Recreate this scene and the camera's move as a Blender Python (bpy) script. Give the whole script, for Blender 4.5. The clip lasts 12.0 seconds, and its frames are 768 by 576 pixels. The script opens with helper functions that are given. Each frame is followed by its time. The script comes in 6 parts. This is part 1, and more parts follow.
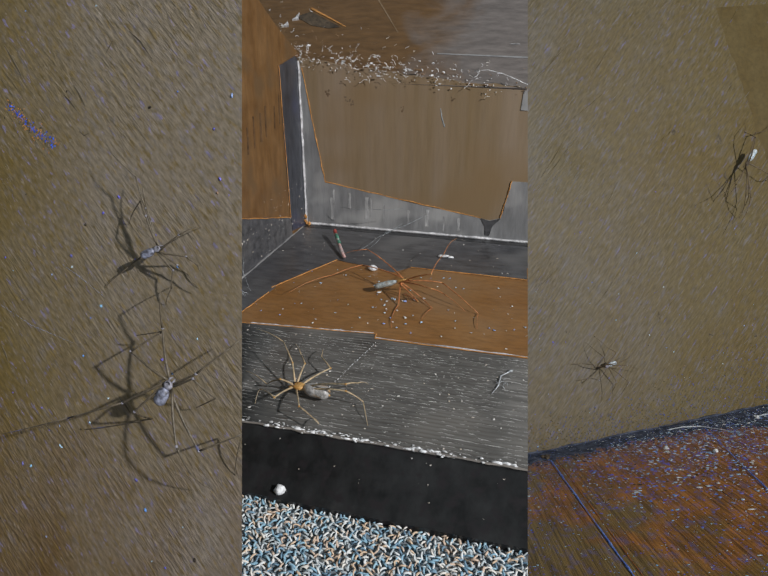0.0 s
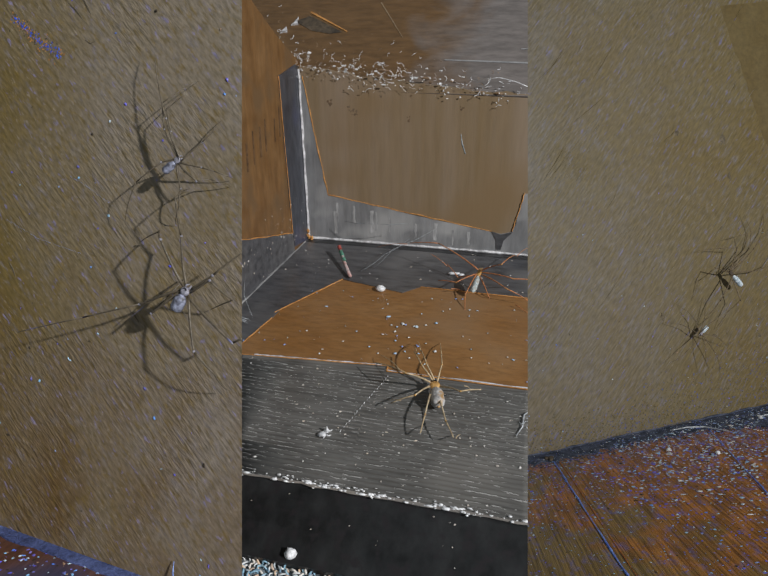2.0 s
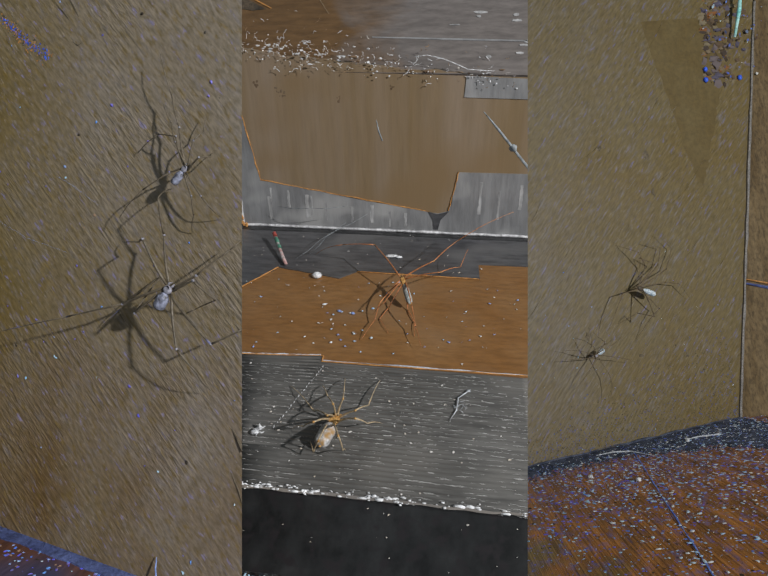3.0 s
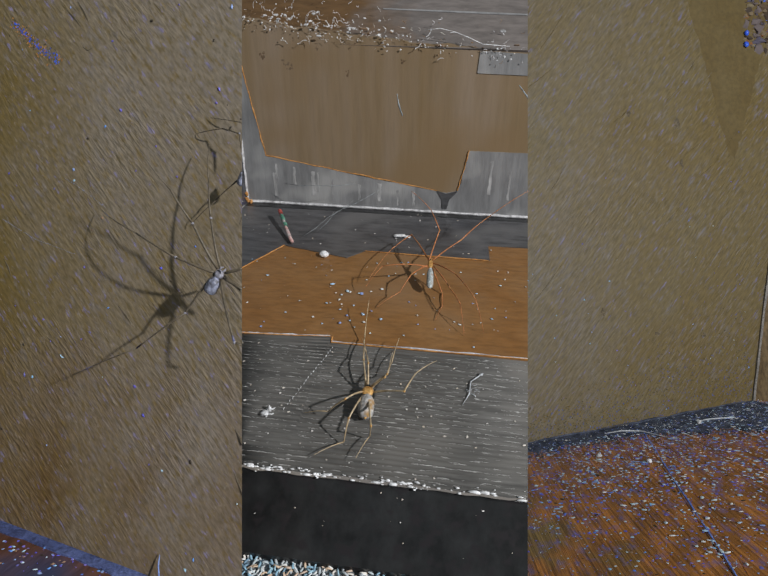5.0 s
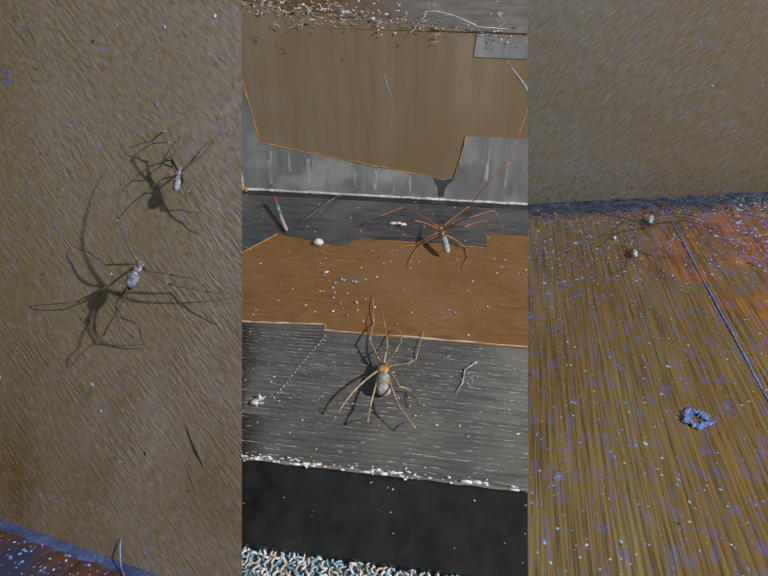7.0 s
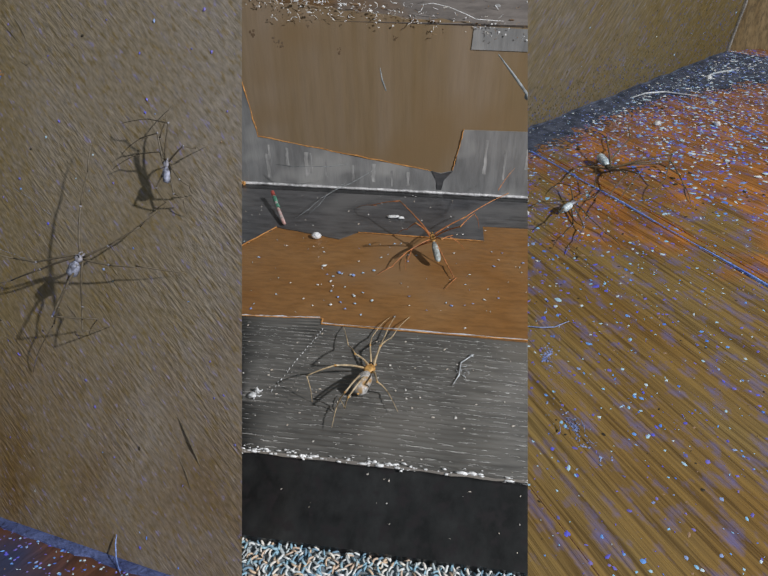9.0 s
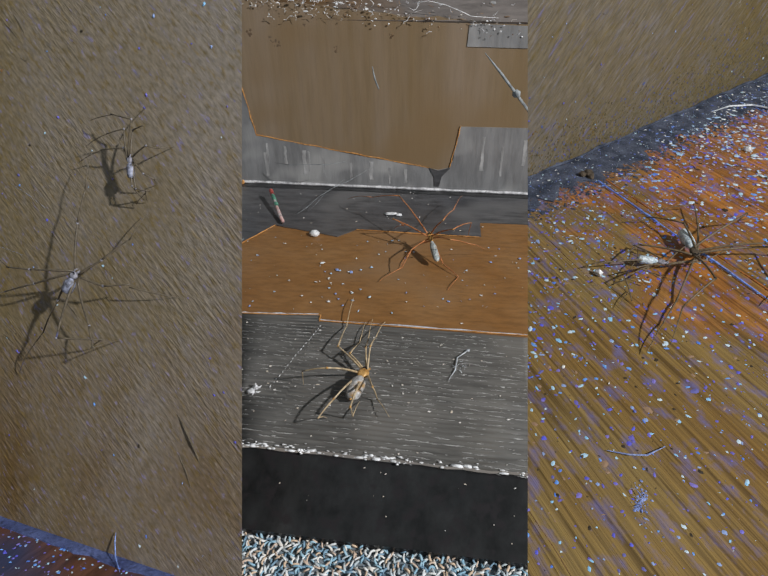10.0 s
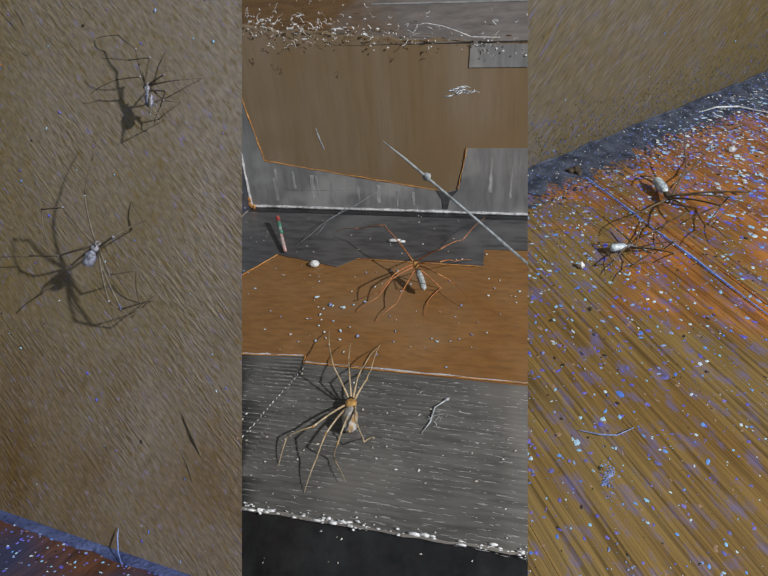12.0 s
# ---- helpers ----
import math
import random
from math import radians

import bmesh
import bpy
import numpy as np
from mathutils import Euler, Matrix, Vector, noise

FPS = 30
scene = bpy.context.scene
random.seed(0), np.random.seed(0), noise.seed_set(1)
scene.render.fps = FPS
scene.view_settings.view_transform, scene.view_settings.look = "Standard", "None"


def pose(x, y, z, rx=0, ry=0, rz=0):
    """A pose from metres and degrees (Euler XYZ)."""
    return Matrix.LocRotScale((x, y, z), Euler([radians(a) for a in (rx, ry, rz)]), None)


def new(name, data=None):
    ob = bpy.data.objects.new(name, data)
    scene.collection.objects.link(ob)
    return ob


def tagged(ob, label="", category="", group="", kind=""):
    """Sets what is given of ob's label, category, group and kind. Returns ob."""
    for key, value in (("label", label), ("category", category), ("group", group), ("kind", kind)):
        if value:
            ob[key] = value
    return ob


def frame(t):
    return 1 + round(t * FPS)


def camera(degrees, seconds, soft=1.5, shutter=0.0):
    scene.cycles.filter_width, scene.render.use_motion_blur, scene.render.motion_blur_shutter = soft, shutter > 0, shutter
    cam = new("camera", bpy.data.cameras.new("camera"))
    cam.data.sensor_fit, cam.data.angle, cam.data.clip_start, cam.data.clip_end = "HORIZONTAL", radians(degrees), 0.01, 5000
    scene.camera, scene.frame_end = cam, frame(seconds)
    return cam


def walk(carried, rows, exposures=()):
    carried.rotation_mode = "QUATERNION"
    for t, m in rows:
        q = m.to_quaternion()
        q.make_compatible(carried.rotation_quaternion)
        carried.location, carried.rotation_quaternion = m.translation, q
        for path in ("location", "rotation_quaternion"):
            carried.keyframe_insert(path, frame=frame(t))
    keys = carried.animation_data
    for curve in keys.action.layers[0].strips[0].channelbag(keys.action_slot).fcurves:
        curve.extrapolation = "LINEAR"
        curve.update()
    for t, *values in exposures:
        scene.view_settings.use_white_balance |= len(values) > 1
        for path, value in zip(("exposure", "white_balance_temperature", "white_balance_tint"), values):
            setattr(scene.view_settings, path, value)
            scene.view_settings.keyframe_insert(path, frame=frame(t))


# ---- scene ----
cam = camera(68.0, 12.0, soft=1.5)
walk(cam, [(0.0, pose(0, 0, 0, 90, 0, 0)), (12.0, pose(0, 0, 0, 90, 0, 0))])

# ---- light: a dim room and one hand torch to the right of the camera ----
world = bpy.data.worlds.new("dim_room")
world.use_nodes = True
scene.world = world
world.node_tree.nodes["Background"].inputs[0].default_value = (0.84, 0.94, 1.0, 1)
world.node_tree.nodes["Background"].inputs[1].default_value = 0.16
torch = new("torch", bpy.data.lights.new("torch", "POINT"))
torch.location = (0.41, -0.36, 0.15)
torch.data.energy, torch.data.shadow_soft_size, torch.data.color = 15.4, 0.009, (1.0, 0.985, 0.975)

# ---- the ways of the three sets past the camera: wall corner, box, floor corner ----
LEFT_PATH = [
    (0.0, pose(-0.0400, 0.0712, -0.0155, 2.82, -0.77, -18.11)),
    (0.5, pose(-0.0411, 0.0708, -0.0152, 2.76, -0.58, -17.89)),
    (1.0, pose(-0.0407, 0.0700, -0.0150, 2.86, -0.44, -17.97)),
    (1.5, pose(-0.0418, 0.0698, -0.0131, 3.96, -0.97, -18.34)),
    (1.7, pose(-0.0388, 0.0700, -0.0063, 3.93, -0.95, -18.34)),
    (2.0, pose(-0.0391, 0.0714, -0.0046, 3.51, -0.72, -18.14)),
    (2.5, pose(-0.0411, 0.0719, -0.0042, 3.31, -0.53, -17.83)),
    (3.0, pose(-0.0413, 0.0722, -0.0044, 3.30, -0.41, -18.03)),
    (5.0, pose(-0.0411, 0.0734, -0.0045, 3.20, 0.30, -17.94)),
    (5.5, pose(-0.0452, 0.0752, -0.0041, 4.02, -0.05, -18.29)),
    (6.0, pose(-0.0479, 0.0779, -0.0050, 4.54, -0.39, -18.32)),
    (6.5, pose(-0.0488, 0.0788, -0.0054, 4.86, -0.55, -18.57)),
    (7.0, pose(-0.0491, 0.0784, -0.0053, 4.91, -0.61, -18.50)),
    (9.0, pose(-0.0500, 0.0783, -0.0048, 5.36, -0.97, -18.33)),
    (9.5, pose(-0.0500, 0.0781, -0.0046, 5.30, -0.95, -18.27)),
    (10.0, pose(-0.0499, 0.0779, -0.0044, 5.28, -1.05, -18.30)),
    (10.5, pose(-0.0500, 0.0780, -0.0043, 5.44, -1.09, -18.65)),
    (11.0, pose(-0.0501, 0.0779, -0.0041, 5.46, -0.98, -18.55)),
    (11.5, pose(-0.0499, 0.0780, -0.0039, 5.61, -0.91, -18.42)),
    (12.0, pose(-0.0496, 0.0779, -0.0038, 5.68, -0.82, -18.44)),
]

BOX_PATH = [
    (0.0, pose(-0.0265, 0.1940, 0.0219, 24.06, 6.15, -12.54)),
    (0.5, pose(-0.0263, 0.1932, 0.0219, 24.12, 6.29, -12.55)),
    (0.8, pose(-0.0226, 0.1942, 0.0214, 24.47, 6.64, -13.55)),
    (1.0, pose(-0.0125, 0.1958, 0.0164, 24.77, 7.02, -14.24)),
    (1.5, pose(-0.0055, 0.1905, 0.0156, 24.30, 7.88, -14.88)),
    (2.0, pose(-0.0246, 0.1859, 0.0163, 24.78, 5.56, -12.30)),
    (2.5, pose(-0.0404, 0.1832, 0.0180, 26.47, 4.06, -8.40)),
    (3.0, pose(-0.0446, 0.1807, 0.0200, 27.62, 3.29, -7.55)),
    (5.0, pose(-0.0424, 0.1772, 0.0269, 29.60, 4.40, -7.09)),
    (5.5, pose(-0.0432, 0.1763, 0.0280, 29.93, 4.22, -7.36)),
    (6.0, pose(-0.0438, 0.1758, 0.0286, 30.08, 3.95, -7.42)),
    (6.5, pose(-0.0438, 0.1760, 0.0297, 30.54, 4.22, -7.30)),
    (7.0, pose(-0.0435, 0.1752, 0.0302, 30.56, 4.26, -7.33)),
    (9.0, pose(-0.0441, 0.1753, 0.0322, 31.27, 4.25, -7.30)),
    (9.5, pose(-0.0444, 0.1755, 0.0323, 31.23, 4.04, -7.33)),
    (10.0, pose(-0.0447, 0.1764, 0.0328, 31.60, 3.79, -7.52)),
    (10.5, pose(-0.0450, 0.1780, 0.0328, 31.73, 3.79, -7.52)),
    (11.0, pose(-0.0455, 0.1832, 0.0327, 31.67, 3.53, -8.20)),
    (11.5, pose(-0.0448, 0.1839, 0.0240, 31.94, 2.90, -12.17)),
    (12.0, pose(-0.0414, 0.1780, 0.0254, 32.51, 3.56, -13.31)),
]

RIGHT_PATH = [
    (0.0, pose(0.1496, 0.3628, -0.0944, -1.31, -8.24, 9.84)),
    (0.5, pose(0.1506, 0.3655, -0.0949, -0.86, -9.07, 8.91)),
    (1.0, pose(0.1529, 0.3680, -0.0955, -0.31, -9.13, 9.00)),
    (1.5, pose(0.1542, 0.3683, -0.0956, -0.27, -9.06, 8.84)),
    (2.0, pose(0.1533, 0.3663, -0.0957, -0.33, -9.02, 8.87)),
    (2.5, pose(0.1466, 0.3639, -0.0949, -1.27, -8.65, 8.80)),
    (3.0, pose(0.1006, 0.3497, -0.1074, -2.39, -8.83, 11.76)),
    (4.8, pose(0.1019, 0.3410, -0.0903, 1.61, -7.13, 11.15)),
    (4.9, pose(0.1019, 0.3410, -0.0903, 1.61, -7.13, 11.15)),
    (5.0, pose(0.1019, 0.3410, -0.0903, 1.61, -7.13, 11.15)),
    (5.5, pose(0.1061, 0.3466, -0.0850, 2.85, -6.65, 10.84)),
    (5.6, pose(0.1110, 0.3531, -0.0729, 4.88, -6.56, 9.90)),
    (6.0, pose(0.1791, 0.3858, -0.0178, 16.94, -6.51, 4.46)),
    (6.5, pose(0.2176, 0.3519, 0.0546, 29.07, -3.93, 0.25)),
    (7.0, pose(0.2212, 0.3513, 0.0578, 30.35, -3.00, 0.15)),
    (9.0, pose(0.0962, 0.2805, 0.0879, 28.48, -23.27, 30.23)),
    (9.5, pose(0.0956, 0.2868, 0.0822, 28.62, -22.25, 30.55)),
    (9.7, pose(0.1182, 0.2447, 0.0708, 30.58, -21.71, 28.28)),
    (10.0, pose(0.1135, 0.2413, 0.0692, 33.06, -23.03, 26.85)),
    (10.5, pose(0.1123, 0.2472, 0.0663, 33.94, -22.16, 26.93)),
    (11.0, pose(0.1157, 0.2501, 0.0701, 34.44, -22.34, 26.56)),
    (11.5, pose(0.1104, 0.2454, 0.0705, 34.53, -22.19, 26.76)),
    (12.0, pose(0.1119, 0.2484, 0.0717, 34.37, -22.36, 26.66)),
]

UNITS = {"left": 0.00068, "box": 0.00068, "right": 0.0014}
MM = 0.001


def unit(which):
    """The lengths that follow are in this set's own millimetres."""
    global MM
    MM = UNITS[which]


# ---- materials ----
def material(name, rough=0.6, metal=0.0, spec=0.5):
    mat = bpy.data.materials.new(name)
    mat.use_nodes = True
    b = mat.node_tree.nodes["Principled BSDF"]
    b.inputs["Roughness"].default_value = rough
    b.inputs["Metallic"].default_value = metal
    b.inputs["Specular IOR Level"].default_value = spec
    return mat, mat.node_tree.nodes, mat.node_tree.links, b


def ramp(nodes, stops):
    r = nodes.new("ShaderNodeValToRGB")
    e = r.color_ramp.elements
    while len(e) < len(stops):
        e.new(0.5)
    for i, (p, c) in enumerate(stops):
        e[i].position, e[i].color = p, (*c, 1)
    return r


def coords(nodes, links, scale, turn=(0, 0, 0)):
    tc, mp = nodes.new("ShaderNodeTexCoord"), nodes.new("ShaderNodeMapping")
    mp.vector_type = "TEXTURE"
    mp.inputs["Scale"].default_value = [1 / s for s in scale]
    mp.inputs["Rotation"].default_value = [radians(a) for a in turn]
    links.new(tc.outputs["Object"], mp.inputs["Vector"])
    return mp.outputs["Vector"]


def noise_tex(nodes, links, vec, scale, detail=4.0, rough=0.55, dist=0.0):
    n = nodes.new("ShaderNodeTexNoise")
    n.inputs["Scale"].default_value, n.inputs["Detail"].default_value = scale, detail
    n.inputs["Roughness"].default_value, n.inputs["Distortion"].default_value = rough, dist
    links.new(vec, n.inputs["Vector"])
    return n.outputs["Fac"]


def mixed(nodes, links, a, b, fac, kind="MIX"):
    m = nodes.new("ShaderNodeMix")
    m.data_type, m.blend_type = "RGBA", kind
    for sock, v in ((6, a), (7, b), (0, fac)):
        if isinstance(v, (int, float)):
            m.inputs[sock].default_value = v
        elif isinstance(v, tuple):
            m.inputs[sock].default_value = (*v, 1)
        else:
            links.new(v, m.inputs[sock])
    return m.outputs[2]


def bump(nodes, links, b, height, strength, dist):
    n = nodes.new("ShaderNodeBump")
    n.inputs["Strength"].default_value, n.inputs["Distance"].default_value = strength, dist
    links.new(height, n.inputs["Height"])
    links.new(n.outputs["Normal"], b.inputs["Normal"])


def grained(name, dark, light, rough=0.6, big=30.0, fine=900.0, stretch=(1, 1, 1), turn=(0, 0, 0), bumps=0.3, depth=0.0003, spec=0.4, stain=None, stain_scale=18.0, stain_at=0.52, metal=0.0, low=0.62, high=1.3, wide=(1, 1, 1)):
    """A surface with broad mottling and a fine, drawn-out grain."""
    mat, nodes, links, b = material(name, rough, metal, spec)
    broad = noise_tex(nodes, links, coords(nodes, links, wide), big, 3.0)
    vec = coords(nodes, links, stretch, turn)
    grain = noise_tex(nodes, links, vec, fine, 5.0, 0.65)
    r = ramp(nodes, [(0.32, dark), (0.68, light)])
    links.new(broad, r.inputs[0])
    g = ramp(nodes, [(0.36, (low, low, low)), (0.5, (1, 1, 1)), (0.64, (high, high, high))])
    links.new(grain, g.inputs[0])
    col = mixed(nodes, links, r.outputs[0], g.outputs[0], 1.0, "MULTIPLY")
    if stain:
        s = ramp(nodes, [(stain_at, (0, 0, 0)), (stain_at + 0.14, (1, 1, 1))])
        links.new(noise_tex(nodes, links, coords(nodes, links, (1, 1, 1)), stain_scale, 2.0), s.inputs[0])
        col = mixed(nodes, links, col, stain, s.outputs[0])
    links.new(col, b.inputs["Base Color"])
    bump(nodes, links, b, grain, bumps, depth)
    return mat


def flecked(name, colours, rough=0.5):
    """Loose bits, each of its own colour."""
    mat, nodes, links, b = material(name, rough)
    geo = nodes.new("ShaderNodeNewGeometry")
    n = len(colours)
    r = ramp(nodes, [(i / n, c) for i, c in enumerate(colours)])
    r.color_ramp.interpolation = "CONSTANT"
    links.new(geo.outputs["Random Per Island"], r.inputs[0])
    links.new(r.outputs[0], b.inputs["Base Color"])
    return mat


def drift(nodes, links, toward, base, scale, detail=2.0, dist=0.0):
    """Noise that rises along a direction, so that a colour comes in from one side."""
    vec = coords(nodes, links, (1, 1, 1))
    dot, add = nodes.new("ShaderNodeVectorMath"), nodes.new("ShaderNodeMath")
    dot.operation, add.operation = "DOT_PRODUCT", "ADD"
    links.new(vec, dot.inputs[0])
    dot.inputs[1].default_value = toward
    links.new(dot.outputs["Value"], add.inputs[0])
    m = nodes.new("ShaderNodeMath")
    m.operation, m.inputs[1].default_value = "ADD", base
    links.new(noise_tex(nodes, links, vec, scale, detail, 0.55, dist), m.inputs[0])
    links.new(m.outputs[0], add.inputs[1])
    return add.outputs[0]


def plaster(name, brown, grey, rust, blue, toward, turn, size=1.0, wall_gloss=0.45, bite=0.13, depth=0.00024, draw=0.6, lean=(5, 0, 0)):
    """Rubbed plaster: clouds from brown to grey along a lean, dark rust-brown patches from one side, ochre, pale and
    violet flecks, short scratches.
    """
    mat, nodes, links, b = material(name, 0.6, 0.0, wall_gloss)
    cloud = ramp(nodes, [(0.30, brown), (0.66, grey)])
    links.new(drift(nodes, links, lean, -0.04, 24 * size, 4.0, 0.4), cloud.inputs[0])
    r = ramp(nodes, [(0.44, (0, 0, 0)), (0.84, (0.85, 0.85, 0.85))])
    links.new(drift(nodes, links, toward, 0.0, 44 * size, 5.0, 0.8), r.inputs[0])
    col = mixed(nodes, links, cloud.outputs[0], rust, r.outputs[0])
    drawn = coords(nodes, links, (1, 1, draw), turn)
    for scale, low, high, amount, colour in ((1100, 0.54, 0.70, 0.6, blue), (1700, 0.52, 0.66, 0.6, tuple(c * k for c, k in zip(brown, (1.05, 0.98, 0.55)))), (2100, 0.60, 0.68, 0.5, tuple(1.35 * c for c in grey)), (1500, 0.61, 0.68, 0.8, (grey[0] * 0.95, grey[1] * 1.0, grey[2] * 2.1))):
        f = ramp(nodes, [(low, (0, 0, 0)), (high, (amount, amount, amount))])
        links.new(noise_tex(nodes, links, drawn, scale * size, 3.0, 0.6, 0.1), f.inputs[0])
        col = mixed(nodes, links, col, colour, f.outputs[0])
    grain = noise_tex(nodes, links, drawn, 2500 * size, 3.0, 0.6, 0.05)
    g = ramp(nodes, [(0.34, (1 - bite, 1 - bite, 1 - 1.3 * bite)), (0.5, (1, 1, 1)), (0.66, (1 + bite, 1 + bite, 1 + bite))])
    links.new(grain, g.inputs[0])
    col = mixed(nodes, links, col, g.outputs[0], 1.0, "MULTIPLY")
    links.new(col, b.inputs["Base Color"])
    where = ramp(nodes, [(0.40, (0.12, 0.12, 0.12)), (0.62, (1, 1, 1))])
    links.new(noise_tex(nodes, links, coords(nodes, links, (1, 1, 1)), 55 * size, 2.0), where.inputs[0])
    ridge = noise_tex(nodes, links, coords(nodes, links, (1, 1, 0.07), turn), 1700 * size, 2.0, 0.6, 0.03)
    h = mixed(nodes, links, (0.5, 0.5, 0.5), mixed(nodes, links, ridge, grain, 0.5), where.outputs[0])
    bump(nodes, links, b, h, 1.0, depth)
    return mat


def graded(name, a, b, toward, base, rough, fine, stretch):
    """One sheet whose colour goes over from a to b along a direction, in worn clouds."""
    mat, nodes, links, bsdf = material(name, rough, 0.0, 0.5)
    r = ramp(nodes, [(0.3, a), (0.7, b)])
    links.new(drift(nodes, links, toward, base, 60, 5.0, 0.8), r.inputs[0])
    grain = noise_tex(nodes, links, coords(nodes, links, stretch), fine, 5.0, 0.65)
    g = ramp(nodes, [(0.34, (0.78, 0.78, 0.78)), (0.5, (1, 1, 1)), (0.66, (1.22, 1.22, 1.22))])
    links.new(grain, g.inputs[0])
    links.new(mixed(nodes, links, r.outputs[0], g.outputs[0], 1.0, "MULTIPLY"), bsdf.inputs["Base Color"])
    bump(nodes, links, bsdf, grain, 0.6, 0.0005)
    return mat


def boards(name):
    """Oiled boards: olive brown, redder and brighter towards the corner, with long fine grain."""
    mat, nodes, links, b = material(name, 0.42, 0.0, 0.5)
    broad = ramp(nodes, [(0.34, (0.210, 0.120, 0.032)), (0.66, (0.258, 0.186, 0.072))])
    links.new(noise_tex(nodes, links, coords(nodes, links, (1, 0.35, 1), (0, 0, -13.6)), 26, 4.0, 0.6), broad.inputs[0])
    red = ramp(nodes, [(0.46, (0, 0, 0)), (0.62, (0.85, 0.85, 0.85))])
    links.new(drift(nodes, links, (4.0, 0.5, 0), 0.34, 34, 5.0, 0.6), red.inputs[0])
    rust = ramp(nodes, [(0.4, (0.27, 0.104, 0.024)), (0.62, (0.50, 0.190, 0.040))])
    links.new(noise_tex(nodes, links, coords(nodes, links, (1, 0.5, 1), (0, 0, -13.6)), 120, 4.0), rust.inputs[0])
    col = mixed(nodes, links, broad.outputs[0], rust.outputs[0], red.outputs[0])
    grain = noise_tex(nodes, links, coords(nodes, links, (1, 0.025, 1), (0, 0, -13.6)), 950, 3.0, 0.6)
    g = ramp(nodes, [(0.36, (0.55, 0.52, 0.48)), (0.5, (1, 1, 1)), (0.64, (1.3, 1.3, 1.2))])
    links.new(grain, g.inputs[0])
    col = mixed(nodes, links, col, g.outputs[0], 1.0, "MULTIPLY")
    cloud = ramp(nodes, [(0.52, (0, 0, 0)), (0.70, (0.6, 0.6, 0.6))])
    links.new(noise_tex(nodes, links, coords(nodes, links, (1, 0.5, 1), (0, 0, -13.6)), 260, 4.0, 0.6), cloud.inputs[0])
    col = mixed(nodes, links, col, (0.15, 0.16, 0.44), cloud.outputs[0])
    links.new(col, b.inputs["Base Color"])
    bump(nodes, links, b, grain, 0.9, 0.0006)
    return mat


# the left wall's lean, brown to grey, puts uneven lighting into its colour
PLASTER = plaster("plaster", (0.200, 0.142, 0.045), (0.298, 0.256, 0.211), (0.150, 0.084, 0.018), (0.25, 0.228, 0.235), (-2.4, 0, -6.0), (0, -38, 0), 1.0, 0.45, 0.24, 0.00030, 0.32, (7.5, 0, -0.6))
PLASTER_FAR = plaster("plaster_streaked", (0.150, 0.118, 0.055), (0.168, 0.149, 0.124), (0.138, 0.094, 0.022), (0.18, 0.178, 0.21), (1.3, 0, 0.2), (0, 44, 0), 0.36, 0.5, 0.26, 0.0009, 0.2, (-1.6, 0, 0.0))
PALE_STREAK = grained("pale_wall_streak", (0.17, 0.16, 0.15), (0.27, 0.255, 0.235), 0.5, 300, 1200)
PLASTER_SIDE = grained("plaster_brown", (0.115, 0.074, 0.028), (0.205, 0.145, 0.070), 0.7, 170, 600, (1, 1, 0.4), (0, 0, 0), 0.6, 0.0005, wide=(1, 1, 0.05))
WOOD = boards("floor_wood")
WOOD_DARK = grained("floor_wood_shabby", (0.085, 0.036, 0.022), (0.17, 0.075, 0.045), 0.55, 30, 600, (1, 0.2, 1), (0, 0, 10), 0.6, 0.0005, 0.4, (0.05, 0.06, 0.13), 40)
DUST_GREY = grained("blue_grey_dust", (0.042, 0.052, 0.078), (0.135, 0.155, 0.215), 0.9, 160, 1800, (1, 1, 1), (0, 0, 0), 0.9, 0.0006, 0.1)
DUST_BLUE = grained("blue_dust", (0.05, 0.07, 0.20), (0.14, 0.19, 0.44), 0.9, 160, 1800, bumps=0.9, depth=0.0006)
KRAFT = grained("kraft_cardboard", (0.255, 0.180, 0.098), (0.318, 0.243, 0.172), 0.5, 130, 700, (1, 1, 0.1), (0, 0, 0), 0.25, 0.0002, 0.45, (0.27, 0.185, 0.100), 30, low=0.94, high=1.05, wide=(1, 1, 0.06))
# redder side cardboard, darkened in colour against the torch facing it
KRAFT_SIDE_SHADED = grained("kraft_cardboard_side_shaded", (0.150, 0.074, 0.024), (0.215, 0.118, 0.047), 0.5, 150, 600, (1, 1, 0.15), (0, 0, 0), 0.4, 0.0003, 0.45, (0.15, 0.088, 0.040), 90, low=0.84, high=1.16)
KRAFT_FLOOR = grained("kraft_cardboard_floor", (0.255, 0.118, 0.034), (0.300, 0.158, 0.060), 0.45, 60, 800, (0.35, 1, 1), (0, 0, 0), 0.4, 0.0003, 0.45, (0.29, 0.175, 0.09), 25, low=0.84, high=1.14)
KRAFT_EDGE = grained("torn_cardboard_edge", (0.46, 0.20, 0.05), (0.66, 0.34, 0.12), 0.8, 200, 900)
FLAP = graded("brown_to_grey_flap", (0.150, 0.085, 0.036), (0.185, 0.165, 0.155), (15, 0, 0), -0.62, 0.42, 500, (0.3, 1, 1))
KRAFT_DARK = grained("dark_cardboard", (0.125, 0.078, 0.042), (0.20, 0.14, 0.092), 0.45, 25, 350, (0.4, 1, 1), (0, 0, 15), 0.5, 0.0005, 0.5, (0.21, 0.165, 0.12), 22, low=0.86, high=1.12)
